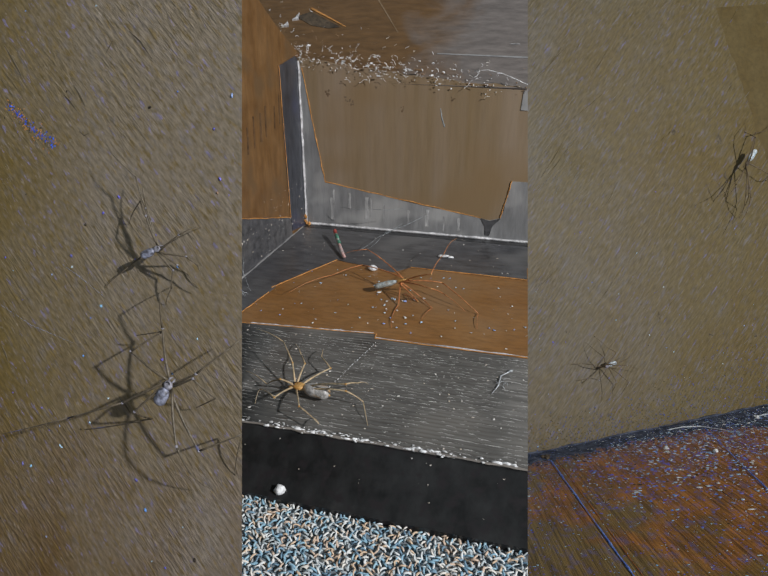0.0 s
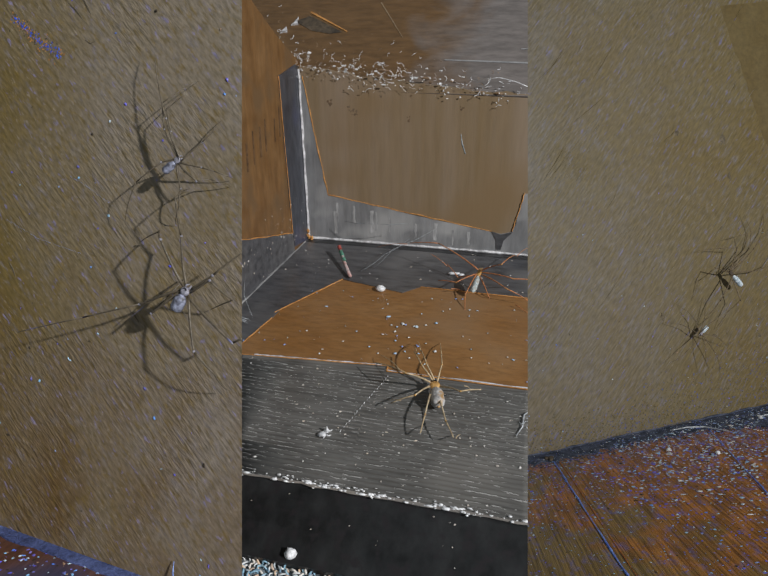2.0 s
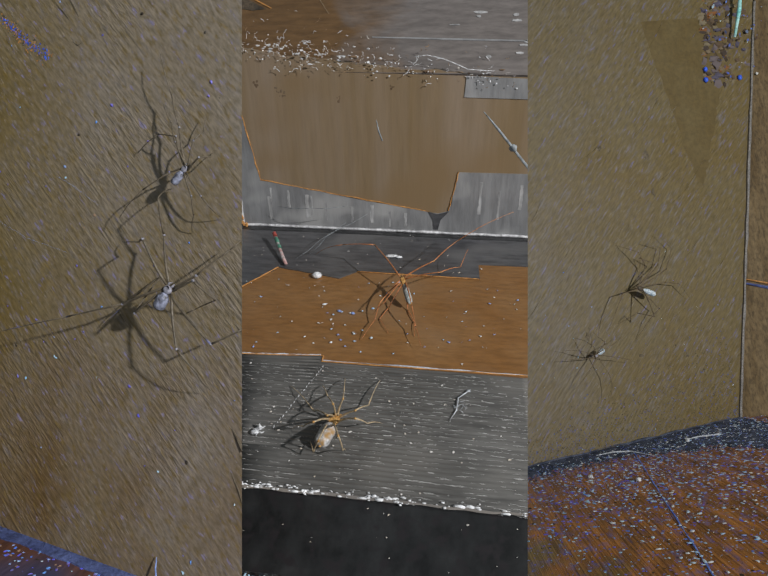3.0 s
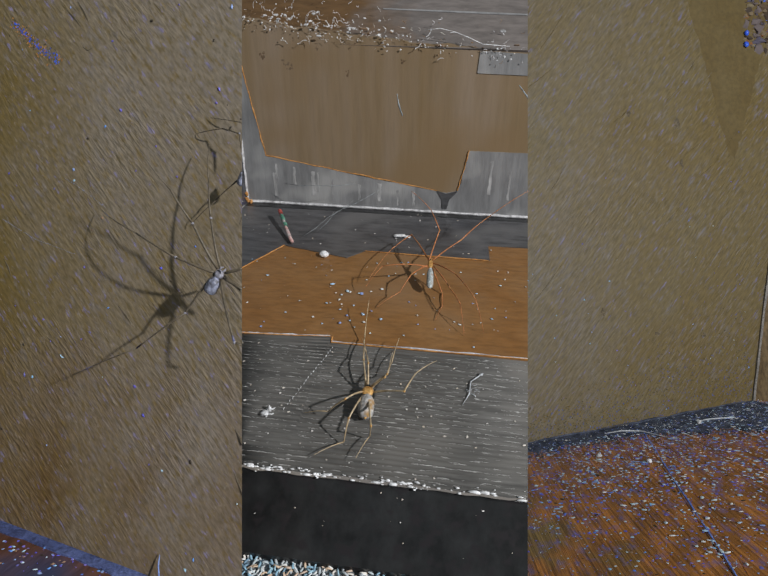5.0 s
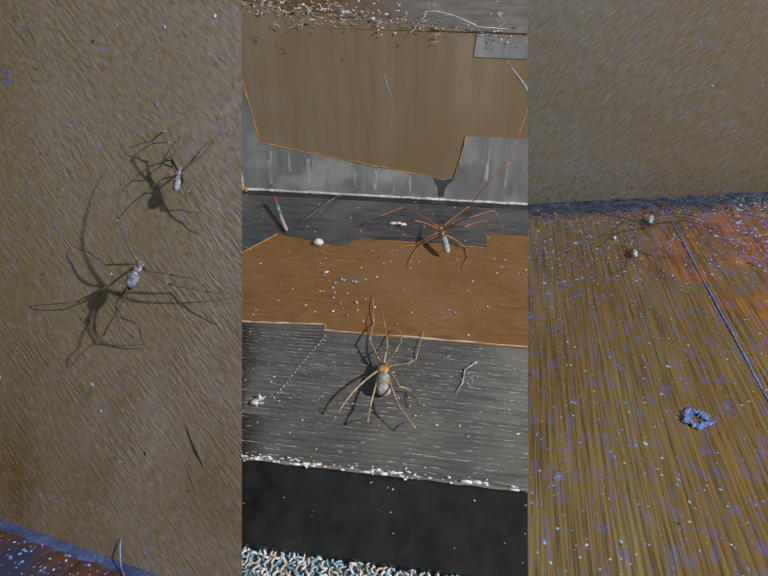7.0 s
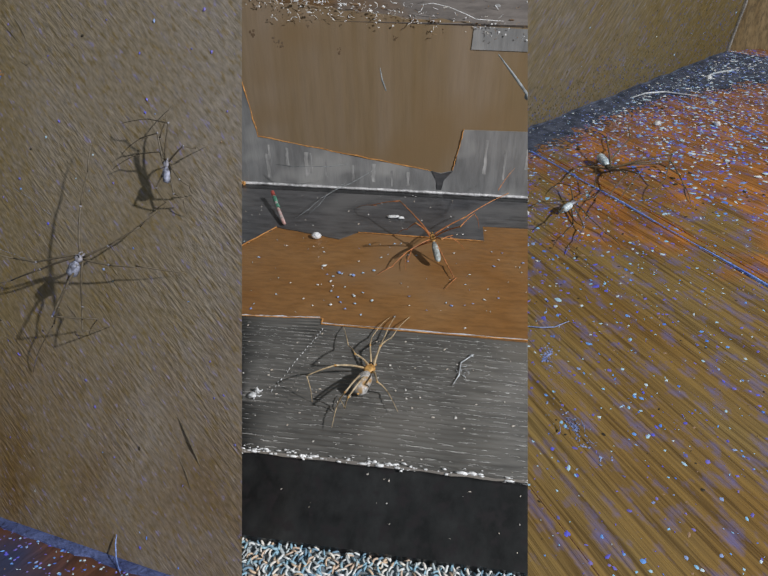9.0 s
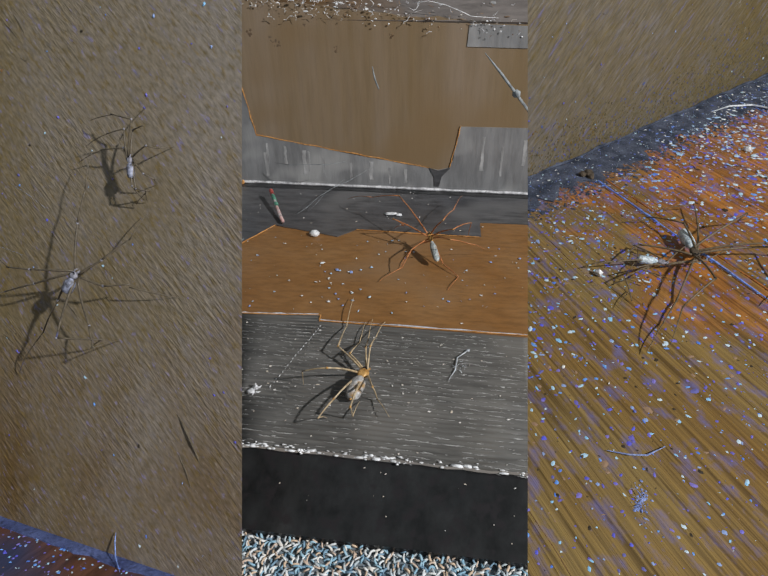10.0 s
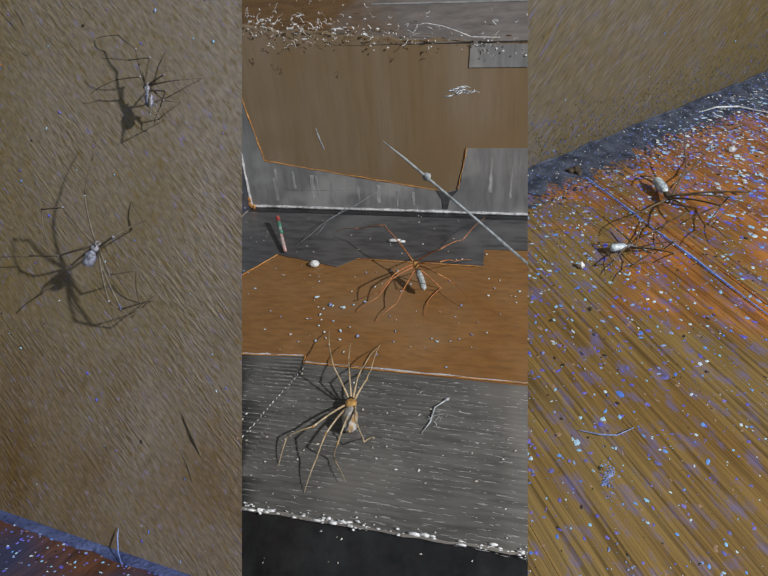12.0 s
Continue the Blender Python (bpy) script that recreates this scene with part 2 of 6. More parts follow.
TAPE = grained("dark_grey_tape", (0.066, 0.068, 0.077), (0.106, 0.105, 0.108), 0.32, 35, 500, (0.3, 1, 1), (0, 0, 0), 0.4, 0.0002, 0.55, (0.15, 0.148, 0.15), 40, 0.58)
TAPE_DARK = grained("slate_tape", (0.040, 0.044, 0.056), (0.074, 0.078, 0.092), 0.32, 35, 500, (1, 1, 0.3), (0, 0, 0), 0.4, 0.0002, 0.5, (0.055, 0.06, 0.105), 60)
TAPE_RIBBED = grained("ribbed_grey_tape", (0.098, 0.096, 0.091), (0.145, 0.141, 0.134), 0.27, 30, 700, (0.15, 1, 1), (0, 0, 0), 0.3, 0.0002, 0.6, (0.18, 0.172, 0.16), 40, low=0.72, high=1.3)
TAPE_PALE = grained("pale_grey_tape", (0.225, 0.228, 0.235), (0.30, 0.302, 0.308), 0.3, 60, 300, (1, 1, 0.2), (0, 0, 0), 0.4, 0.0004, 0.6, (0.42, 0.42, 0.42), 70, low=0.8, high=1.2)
TAPE_BROWN = grained("brownish_tape", (0.172, 0.158, 0.148), (0.225, 0.212, 0.206), 0.4, 30, 500, (0.15, 1, 1), (0, 0, 0), 0.4, 0.0003, 0.5, (0.28, 0.255, 0.23), 26, low=0.9, high=1.1)
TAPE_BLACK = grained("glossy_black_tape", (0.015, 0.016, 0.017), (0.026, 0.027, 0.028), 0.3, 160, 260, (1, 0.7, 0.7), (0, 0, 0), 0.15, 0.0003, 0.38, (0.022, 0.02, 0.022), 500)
TAPE_SHINE = grained("white_tape_shine", (0.52, 0.52, 0.54), (0.86, 0.86, 0.88), 0.4, 300, 900)
RIB_GLINT = grained("pale_rib_glint", (0.30, 0.30, 0.295), (0.58, 0.58, 0.57), 0.4, 300, 900)
CRUMB = flecked("pale_crumbs", [(0.75, 0.70, 0.64), (0.82, 0.80, 0.78), (0.55, 0.50, 0.45), (0.70, 0.62, 0.52)])
FIBRE = flecked("torn_fibres", [(0.80, 0.82, 0.86), (0.36, 0.24, 0.14), (0.75, 0.72, 0.66), (0.80, 0.80, 0.84), (0.24, 0.16, 0.10)])
SHRED = flecked("cardboard_shreds", [(0.24, 0.15, 0.08), (0.19, 0.12, 0.07), (0.28, 0.19, 0.12)])
SPECK = flecked("blue_white_specks", [(0.62, 0.78, 0.90), (0.16, 0.38, 0.90), (0.13, 0.14, 0.80), (0.12, 0.12, 0.66), (0.30, 0.62, 0.95), (0.24, 0.20, 0.62), (0.10, 0.24, 0.80), (0.30, 0.42, 0.75), (0.15, 0.15, 0.45), (0.34, 0.22, 0.14), (0.20, 0.18, 0.70), (0.16, 0.14, 0.55), (0.04, 0.03, 0.02), (0.45, 0.70, 0.90)])
FLECK_OCHRE = flecked("ochre_wall_flecks", [(0.16, 0.105, 0.025), (0.09, 0.07, 0.03), (0.10, 0.095, 0.20), (0.17, 0.16, 0.12), (0.08, 0.066, 0.035), (0.17, 0.11, 0.02), (0.08, 0.11, 0.30), (0.10, 0.08, 0.035), (0.14, 0.12, 0.06)], 0.8)
SPECK_WHITE = flecked("white_grit", [(0.9, 0.9, 0.9), (0.45, 0.68, 0.92), (0.10, 0.06, 0.04), (0.12, 0.2, 0.75), (0.2, 0.26, 0.4), (0.14, 0.2, 0.6), (0.08, 0.1, 0.2), (0.9, 0.92, 0.88), (0.16, 0.3, 0.8), (0.25, 0.3, 0.7), (0.55, 0.75, 0.85)])
GRIT_BLUE = flecked("bluish_grit", [(0.8, 0.85, 0.88), (0.45, 0.66, 0.9), (0.30, 0.42, 0.8), (0.6, 0.75, 0.85)])
YARN = flecked("carpet_yarn", [(0.28, 0.48, 0.62), (0.68, 0.52, 0.38), (0.50, 0.58, 0.62), (0.80, 0.77, 0.72), (0.20, 0.33, 0.45), (0.74, 0.78, 0.80), (0.46, 0.51, 0.54), (0.64, 0.50, 0.40), (0.36, 0.56, 0.68), (0.78, 0.80, 0.80)], 0.9)
CARPET_BACK = grained("carpet_backing", (0.13, 0.18, 0.22), (0.24, 0.25, 0.26), 0.9, 200, 900)
LINT = grained("white_lint", (0.72, 0.74, 0.77), (0.90, 0.91, 0.93), 0.9, 300, 1500)
LINT_BLUE = grained("bluish_lint", (0.16, 0.22, 0.5), (0.34, 0.42, 0.72), 0.9, 300, 1500)
LINT_PALE = grained("pale_blue_rim", (0.42, 0.45, 0.52), (0.75, 0.78, 0.84), 0.5, 300, 1500)
SMEAR = grained("whitish_smear", (0.30, 0.30, 0.305), (0.52, 0.52, 0.525), 0.4, 200, 700, (1, 1, 0.15), low=0.7, high=1.3)
SILK = grained("pale_web_silk", (0.38, 0.41, 0.45), (0.66, 0.70, 0.74), 0.4, 300, 1200)
SILK_GREY = grained("dull_web_silk", (0.20, 0.22, 0.235), (0.30, 0.33, 0.35), 0.5, 300, 1200)
SILK_BLUE = grained("bluish_web_silk", (0.16, 0.26, 0.70), (0.36, 0.52, 0.92), 0.5, 300, 1200)
SEAM_BLUE = grained("blue_lint_seam", (0.09, 0.16, 0.62), (0.26, 0.42, 0.95), 0.7, 200, 900)
SEAM_RUST = grained("rusty_board_edge", (0.26, 0.075, 0.015), (0.50, 0.19, 0.04), 0.6, 200, 900)
FOIL = grained("crumpled_blue_foil", (0.07, 0.13, 0.40), (0.32, 0.44, 0.78), 0.35, 900, 1500)
DARK_SPOT = grained("dark_brown_and_shade", (0.05, 0.04, 0.03), (0.12, 0.09, 0.06), 0.8, 300, 900)
SCUFF = grained("brown_scuff", (0.085, 0.066, 0.04), (0.165, 0.135, 0.085), 0.7, 500, 1200)
MARK = grained("dark_scratch", (0.09, 0.072, 0.05), (0.14, 0.115, 0.08), 0.7, 300, 900)
STAIN = grained("brown_damp_stain", (0.118, 0.080, 0.022), (0.140, 0.102, 0.036), 0.6, 60, 300, low=0.85, high=1.15)
HOLE_SHADE = grained("shaded_crumbled_plaster", (0.05, 0.036, 0.022), (0.11, 0.075, 0.04), 0.8, 90, 500, bumps=1.0, depth=0.001)
RUBBLE = flecked("plaster_rubble", [(0.12, 0.08, 0.045), (0.20, 0.15, 0.09), (0.06, 0.042, 0.03), (0.16, 0.13, 0.13), (0.24, 0.10, 0.03), (0.10, 0.09, 0.13), (0.22, 0.18, 0.11)], 0.8)
BEAD = grained("blue_glue", (0.02, 0.09, 0.75), (0.08, 0.2, 0.95), 0.3, 300, 900)
STRAW = grained("turquoise_straw", (0.25, 0.75, 0.72), (0.62, 0.92, 0.90), 0.35, 200, 900)
GRAPHITE = grained("faint_print", (0.07, 0.04, 0.02), (0.15, 0.085, 0.04), 0.7, 300, 900)
STUB_RED = grained("red_plastic", (0.42, 0.06, 0.05), (0.62, 0.16, 0.13), 0.4, 500, 900)
STUB_GREEN = grained("green_plastic", (0.05, 0.20, 0.14), (0.14, 0.36, 0.26), 0.4, 500, 900)
PINK = grained("faded_pink_plastic", (0.5, 0.28, 0.26), (0.5, 0.5, 0.5), 0.4, 500, 900)

ABDOMEN_PALE = grained("pale_abdomen", (0.06, 0.055, 0.06), (0.36, 0.39, 0.52), 0.35, 1500, 2600)
ABDOMEN_TAN = grained("bluish_grey_abdomen", (0.32, 0.31, 0.30), (0.66, 0.66, 0.66), 0.35, 600, 2200, stain=(0.42, 0.26, 0.11), stain_scale=480, stain_at=0.51)
ABDOMEN_WHITE = grained("bluish_white_abdomen", (0.30, 0.42, 0.52), (0.84, 0.92, 0.96), 0.35, 500, 2000)
ABDOMEN_BUFF = grained("bluish_buff_abdomen", (0.26, 0.27, 0.25), (0.56, 0.64, 0.66), 0.35, 700, 2000, stain=(0.34, 0.2, 0.1), stain_scale=500, stain_at=0.58)
CHITIN_ORANGE = grained("orange_chitin", (0.42, 0.20, 0.05), (0.62, 0.38, 0.14), 0.4, 800, 2200)
CHITIN_GREY = grained("grey_chitin", (0.18, 0.17, 0.20), (0.40, 0.40, 0.47), 0.4, 800, 2200)
EYE = grained("shiny_dark_eye", (0.01, 0.01, 0.012), (0.03, 0.03, 0.035), 0.12, 900, 2000)
# the blue patches are glints of the legs, put into the colour
LEG_PALE = grained("pale_leg", (0.105, 0.085, 0.058), (0.145, 0.122, 0.09), 0.4, 300, 1500, stain=(0.22, 0.26, 0.62), stain_scale=200, stain_at=0.585)
LEG_TAN = grained("cream_leg", (0.36, 0.25, 0.13), (0.66, 0.55, 0.38), 0.4, 200, 1500)
LEG_RED = grained("reddish_leg", (0.40, 0.11, 0.03), (0.66, 0.34, 0.16), 0.4, 90, 1500)
LEG_DARK = grained("dark_leg", (0.13, 0.095, 0.056), (0.19, 0.145, 0.09), 0.45, 120, 1500)

# ---- builders ----
SETS = {"left": [], "box": [], "right": []}


def part(name, bm, mat, parent=None, label="", smooth=False):
    """One mesh object under a thing or a part."""
    me = bpy.data.meshes.new(name)
    bmesh.ops.recalc_face_normals(bm, faces=bm.faces)
    for f in bm.faces:
        f.smooth = smooth
    bm.to_mesh(me)
    bm.free()
    me.materials.append(mat)
    ob = new(name, me)
    if parent:
        ob.parent = parent
    return tagged(ob, label)


def slab(points, at, frm, to):
    """A flat piece: an outline in millimetres in the plane across axis `at`, from height frm to height to."""
    bm = bmesh.new()

    def v(p, h):
        return [(h, p[0], p[1]), (p[0], h, p[1]), (p[0], p[1], h)]["xyz".index(at)]
    low = [bm.verts.new(Vector(v(p, frm)) * MM) for p in points]
    high = [bm.verts.new(Vector(v(p, to)) * MM) for p in points]
    n = len(points)
    bm.faces.new(low[::-1])
    bm.faces.new(high)
    for i in range(n):
        bm.faces.new((low[i], low[(i + 1) % n], high[(i + 1) % n], high[i]))
    return bm


def ragged(a, b, n, amount, rng):
    """Points from a to b, wandering sideways."""
    a, b = Vector(a), Vector(b)
    side = Vector((-(b - a).y, (b - a).x)).normalized()
    return [tuple(a.lerp(b, i / n) + side * (rng.uniform(-amount, amount) if 0 < i < n else 0)) for i in range(n)]


def tube(bm, points, radii, sides=6):
    """A tapered tube along points, in millimetres, closed at both ends."""
    pts = [Vector(p) for p in points]
    rings = []
    for i, p in enumerate(pts):
        d = (pts[min(i + 1, len(pts) - 1)] - pts[max(i - 1, 0)]).normalized()
        u = d.cross(Vector((0, 0, 1)) if abs(d.z) < 0.9 else Vector((1, 0, 0))).normalized()
        w = d.cross(u)
        rings.append([bm.verts.new((p + (u * math.cos(2 * math.pi * k / sides) + w * math.sin(2 * math.pi * k / sides)) * radii[i]) * MM) for k in range(sides)])
    for r, s in zip(rings, rings[1:]):
        for k in range(sides):
            bm.faces.new((r[k], r[(k + 1) % sides], s[(k + 1) % sides], s[k]))
    bm.faces.new(rings[0][::-1])
    bm.faces.new(rings[-1])
    return bm


def flake(bm, at, size, rng, normal="z", flat=0.45):
    """A small irregular grain lying on a surface."""
    a = rng.uniform(0, 6.28)
    sx, sy, sz = size * rng.uniform(0.7, 1.4), size * rng.uniform(0.5, 1.0), size * flat
    pts = []
    for k in range(6):
        b, r = k * 1.047 + rng.uniform(-0.3, 0.3), rng.uniform(0.75, 1.1)
        pts.append((sx * r * math.cos(b), sy * r * math.sin(b), 0))
    pts += [(0.2 * sx * rng.uniform(-1, 1), 0, sz), (0, 0, -sz * 0.6)]
    out = []
    for x, y, z in pts:
        x, y = x * math.cos(a) - y * math.sin(a), x * math.sin(a) + y * math.cos(a)
        q = {"z": (x, y, z), "y": (x, -z, y), "x": (z, x, y)}[normal]
        out.append(bm.verts.new((Vector(at) + Vector(q)) * MM))
    for i in range(6):
        j = (i + 1) % 6
        bm.faces.new((out[i], out[j], out[6]))
        bm.faces.new((out[j], out[i], out[7]))


def blob(bm, at, size, rng, rough=0.15, sub=2):
    """A lumpy ellipsoid."""
    made = bmesh.ops.create_icosphere(bm, subdivisions=sub, radius=1.0)
    for v in made["verts"]:
        k = 1 + rng.uniform(-rough, rough)
        v.co = (Vector(at) + Vector((v.co.x * size[0], v.co.y * size[1], v.co.z * size[2])) * k) * MM
    return made["verts"]


def fluff(bm, at, wide, deep, n, rng, thick=0.09):
    """A tangle of fine fibres lying on a surface."""
    for _ in range(n):
        p = Vector((at[0] + rng.gauss(0, wide * 0.4), at[1] + rng.gauss(0, deep * 0.4), at[2] + rng.uniform(0.05, 0.7)))
        a, ln = rng.uniform(0, 6.28), rng.uniform(0.15, 0.5) * (wide + deep)
        d = Vector((math.cos(a), math.sin(a), rng.uniform(-0.1, 0.15))) * ln
        b = Vector((-d.y, d.x, 0.3)) * rng.uniform(-0.35, 0.35)
        q = [p, p + d * 0.3 + b * 0.7, p + d * 0.65 + b, p + d]
        q = [Vector((v.x, v.y, max(v.z, at[2] + 0.05))) for v in q]
        r = thick * rng.uniform(0.6, 1.8)
        tube(bm, q, [r * 0.5, r * 1.3, r, r * 0.4], 5)


def ride(ob, path, which):
    SETS[which].append((ob, path))
    return ob


# ---- spiders ----
def spider(label, long, wide, abdomen_mat, head_mat, leg_mat, legs, thick=0.17, group=""):
    """A long-legged cellar spider: heading +Y, back up. legs: hip, then the lengths of thigh, shin and foot, each drawn along +X."""
    rng = random.Random(int(long * 100 + len(label)))
    sp = new("cellar_spider")
    tagged(sp, label, "spider", group)
    bm = bmesh.new()
    for v in bmesh.ops.create_uvsphere(bm, u_segments=20, v_segments=14, radius=1.0)["verts"]:
        y = v.co.z
        fat = (1.0 - 0.16 * y + 0.06 * math.sin(5 * y)) * math.sqrt(1 + 0.8 * y * y)
        v.co = Vector((v.co.x * wide / 2 * fat, -long * 0.18 + y * long * 0.34, v.co.y * wide / 2 * fat * 0.92)) * MM
    part("abdomen", bm, abdomen_mat, sp, "", True)
    bm = bmesh.new()
    tube(bm, [(0, -long * 0.49, -0.08 * wide), (0, -long * 0.54, -0.12 * wide)], [wide * 0.13, wide * 0.05], 8)
    part("spinneret", bm, head_mat, sp, "", True)
    bm = bmesh.new()
    for v in bmesh.ops.create_uvsphere(bm, u_segments=16, v_segments=10, radius=1.0)["verts"]:
        dip = 1 - 0.22 * max(0, v.co.z) * math.exp(-8 * v.co.x ** 2)
        v.co = Vector((v.co.x * wide * 0.38, long * 0.28 + v.co.y * long * 0.16, v.co.z * wide * 0.24 * dip)) * MM
    part("cephalothorax", bm, head_mat, sp, "", True)
    bm = bmesh.new()
    for sx, sy in ((-0.1, 0.4), (0.1, 0.4), (-0.15, 0.38), (0.15, 0.38), (-0.04, 0.42), (0.04, 0.42)):
        blob(bm, (sx * wide, sy * long, 0.17 * wide), (0.05 * wide, 0.05 * wide, 0.05 * wide), rng, 0.0, 1)
    part("eye_cluster", bm, EYE, sp, "dark shiny eyes", True)
    for s in (-1, 1):
        bm = bmesh.new()
        tube(bm, [(s * wide * 0.12, long * 0.38, 0), (s * wide * 0.2, long * 0.5, -0.1 * wide), (s * wide * 0.1, long * 0.54, -0.3 * wide)], [wide * 0.07, wide * 0.09, wide * 0.04])
        part("pedipalp", bm, head_mat, sp, "", True)
    made = []
    for hx, hy, hz, thigh, shin, foot in legs:
        bm = bmesh.new()
        tube(bm, [(thigh * u, 0, thigh * 0.035 * math.sin(3.14 * u)) for u in (0, 0.15, 0.35, 0.55, 0.75, 0.92, 1)], [thick * k for k in (0.85, 1.2, 1.15, 1.0, 0.9, 0.85, 1.0)], 7)
        leg = part("leg", bm, leg_mat, sp, "", True)
        leg["hip"], leg["thigh"], leg["shin"] = (hx * MM, hy * MM, hz * MM), thigh * MM, shin * MM
        bm = bmesh.new()
        blob(bm, (thigh, 0, 0), (thick * 1.6, thick * 1.35, thick * 1.35), rng, 0.06, 1)
        part("knee", bm, head_mat, leg, "", True)
        bm = bmesh.new()
        tube(bm, [(shin * u, 0, shin * 0.03 * math.sin(3.14 * u)) for u in (0, 0.2, 0.4, 0.6, 0.8, 1)], [thick * k for k in (0.9, 0.85, 0.75, 0.68, 0.62, 0.75)], 7)
        part("shin", bm, leg_mat, leg, "", True)
        bm = bmesh.new()
        tube(bm, [(foot * u, 0, foot * 0.05 * math.sin(3.14 * u)) for u in (0, 0.2, 0.4, 0.6, 0.8, 0.92, 1)], [thick * k for k in (0.66, 0.55, 0.48, 0.42, 0.36, 0.32, 0.2)], 6)
        part("foot", bm, leg_mat, leg, "", True)
        made.append(leg)
    return sp, made


# ---- left set: a plaster wall with a strip of floor at its foot ----
def left_set():
    unit("left")
    rng = random.Random(3)
    wall = part("wall_left", slab([(-75, -120), (95, -120), (95, 130), (-75, 130)], "y", 0, 4), PLASTER)
    ride(tagged(wall, "worn grey-brown plaster wall with faint scratches", "wall", "", "structure"), LEFT_PATH, "left")
    bm = bmesh.new()
    for _ in range(110):
        flake(bm, (rng.uniform(-30, 60), -0.05, rng.uniform(-50, 80)), rng.uniform(0.12, 0.4), rng, "y")
    tagged(part("wall_speck", bm, SPECK, wall, "tiny bluish specks on plaster"), kind="stuff")
    bm = bmesh.new()
    for x, z in ((14.8, 38.4), (27.2, -24.1), (7.2, 34.0), (22.1, 52.9), (35.2, 40.0), (-10.8, -10.5), (-8.8, -10.8), (38.0, 53.0)):
        flake(bm, (x, -0.05, z), 0.42, rng, "y")
    tagged(part("blue_dot", bm, SPECK, wall, "bright bluish dots on plaster"), kind="stuff")
    bm = bmesh.new()
    tube(bm, [(36.5, 0.05, -17.5), (38.0, -0.15, -20.0), (39.5, -0.25, -23.0), (40.6, 0.05, -26.5)], [0.10, 0.22, 0.26, 0.08])
    part("gouge_mark", bm, MARK, wall, "short dark gouge in the plaster")
    for k in range(9):
        x, z, a, ln = rng.uniform(-28, 55), rng.uniform(-40, 70), rng.uniform(1.9, 2.6), rng.uniform(3, 9)
        bm = bmesh.new()
        tube(bm, [(x, 0.02, z), (x + ln * 0.5 * math.cos(a) + 0.3, -0.04, z + ln * 0.5 * math.sin(a)), (x + ln * math.cos(a), 0.02, z + ln * math.sin(a))], [0.05, 0.12, 0.05], 5)
        part("scratch", bm, MARK, wall)
    for mat, n, spread, label in ((KRAFT_EDGE, 120, 0.7, "rusty rim of a scuff"), (BEAD, 130, 0.4, "blue paint in a scuff"), (SCUFF, 110, 0.8, "dark chipped plaster of a scuff")):
        bm = bmesh.new()
        for _ in range(n):
            u = min(1, max(0, rng.choice((0.05, 0.2, 0.28, 0.5, 0.62, 0.85)) + rng.gauss(0, 0.05)))
            flake(bm, (-9.1 + 11 * u + rng.gauss(0, spread), -0.03, 56.7 - 8.5 * u - 3 * u * (1 - u) + rng.gauss(0, spread)), rng.uniform(0.06, 0.26), rng, "y", 0.12)
        tagged(part("paint_scuff", bm, mat, wall, label), kind="stuff")
    for pts in (((13.4, 62.9), (14.2, 63.9), (15.1, 64.9)), ((18.6, 66), (21, 63.8), (23, 60.8)), ((6.8, 50.4), (8.0, 49.6), (8.9, 49.9))):
        bm = bmesh.new()
        tube(bm, [(x, 0.0, z) for x, z in pts], [0.05, 0.13, 0.05], 5)
        part("scratch", bm, MARK, wall)
    # floor strip; its edge runs a little downhill to the right
    bm = slab([(-80, -60), (110, -60), (110, 0), (-80, 0)], "z", -4, 0)
    floor = part("floor_left", bm, WOOD_DARK)
    floor_turn = pose(0, 0, -44.2 * MM, 0, 8.8, 0)
    bm = bmesh.new()
    for _ in range(1000):
        y = -abs(rng.gauss(0, 14))
        flake(bm, (rng.uniform(-40, 80), y, 0.1), rng.uniform(0.12, 0.45), rng)
    tagged(part("floor_speck", bm, SPECK, floor, "bluish specks of dust"), kind="stuff")
    bm = slab([(-80, -2.2)] + ragged((-80, -2.2), (110, -2.6), 60, 0.5, rng)[1:] + [(110, -2.6), (110, -0.02), (-80, -0.02)], "z", -0.5, 0.35)
    part("dust_line", bm, DUST_BLUE, floor, "blue-grey dust along the wall")
    bm = bmesh.new()
    tube(bm, [(19.6, -0.4, 5.4), (20.0, -1.0, 3.8), (21.4, -2.2, 1.8), (23.8, -3.6, 0.3)], [0.06, 0.13, 0.12, 0.05], 5)
    part("loose_fibre", bm, SILK_BLUE, floor, "curled bluish fibre")
    tagged(floor, "dark reddish wooden floor, dusty, at the foot of a wall", "floor", "", "structure")
    ride(floor, [(t, m @ floor_turn) for t, m in LEFT_PATH], "left")
    # cobweb threads from the lower spider
    web = None
    for pts in ([(2, -0.5, 27), (6, -1.0, 25), (12, -1.2, 21)], [(-14, -0.4, 20), (-6, -0.6, 16), (4, -1.0, 13)]):
        bm = bmesh.new()
        tube(bm, pts, [0.012, 0.018, 0.012], 5)
        th = part("thread", bm, SILK_BLUE, web) if web else part("cobweb_thread", bm, SILK_BLUE)
        web = web or th
    ride(tagged(web, "fine bluish cobweb threads on a plaster wall", "cobweb"), LEFT_PATH, "left")


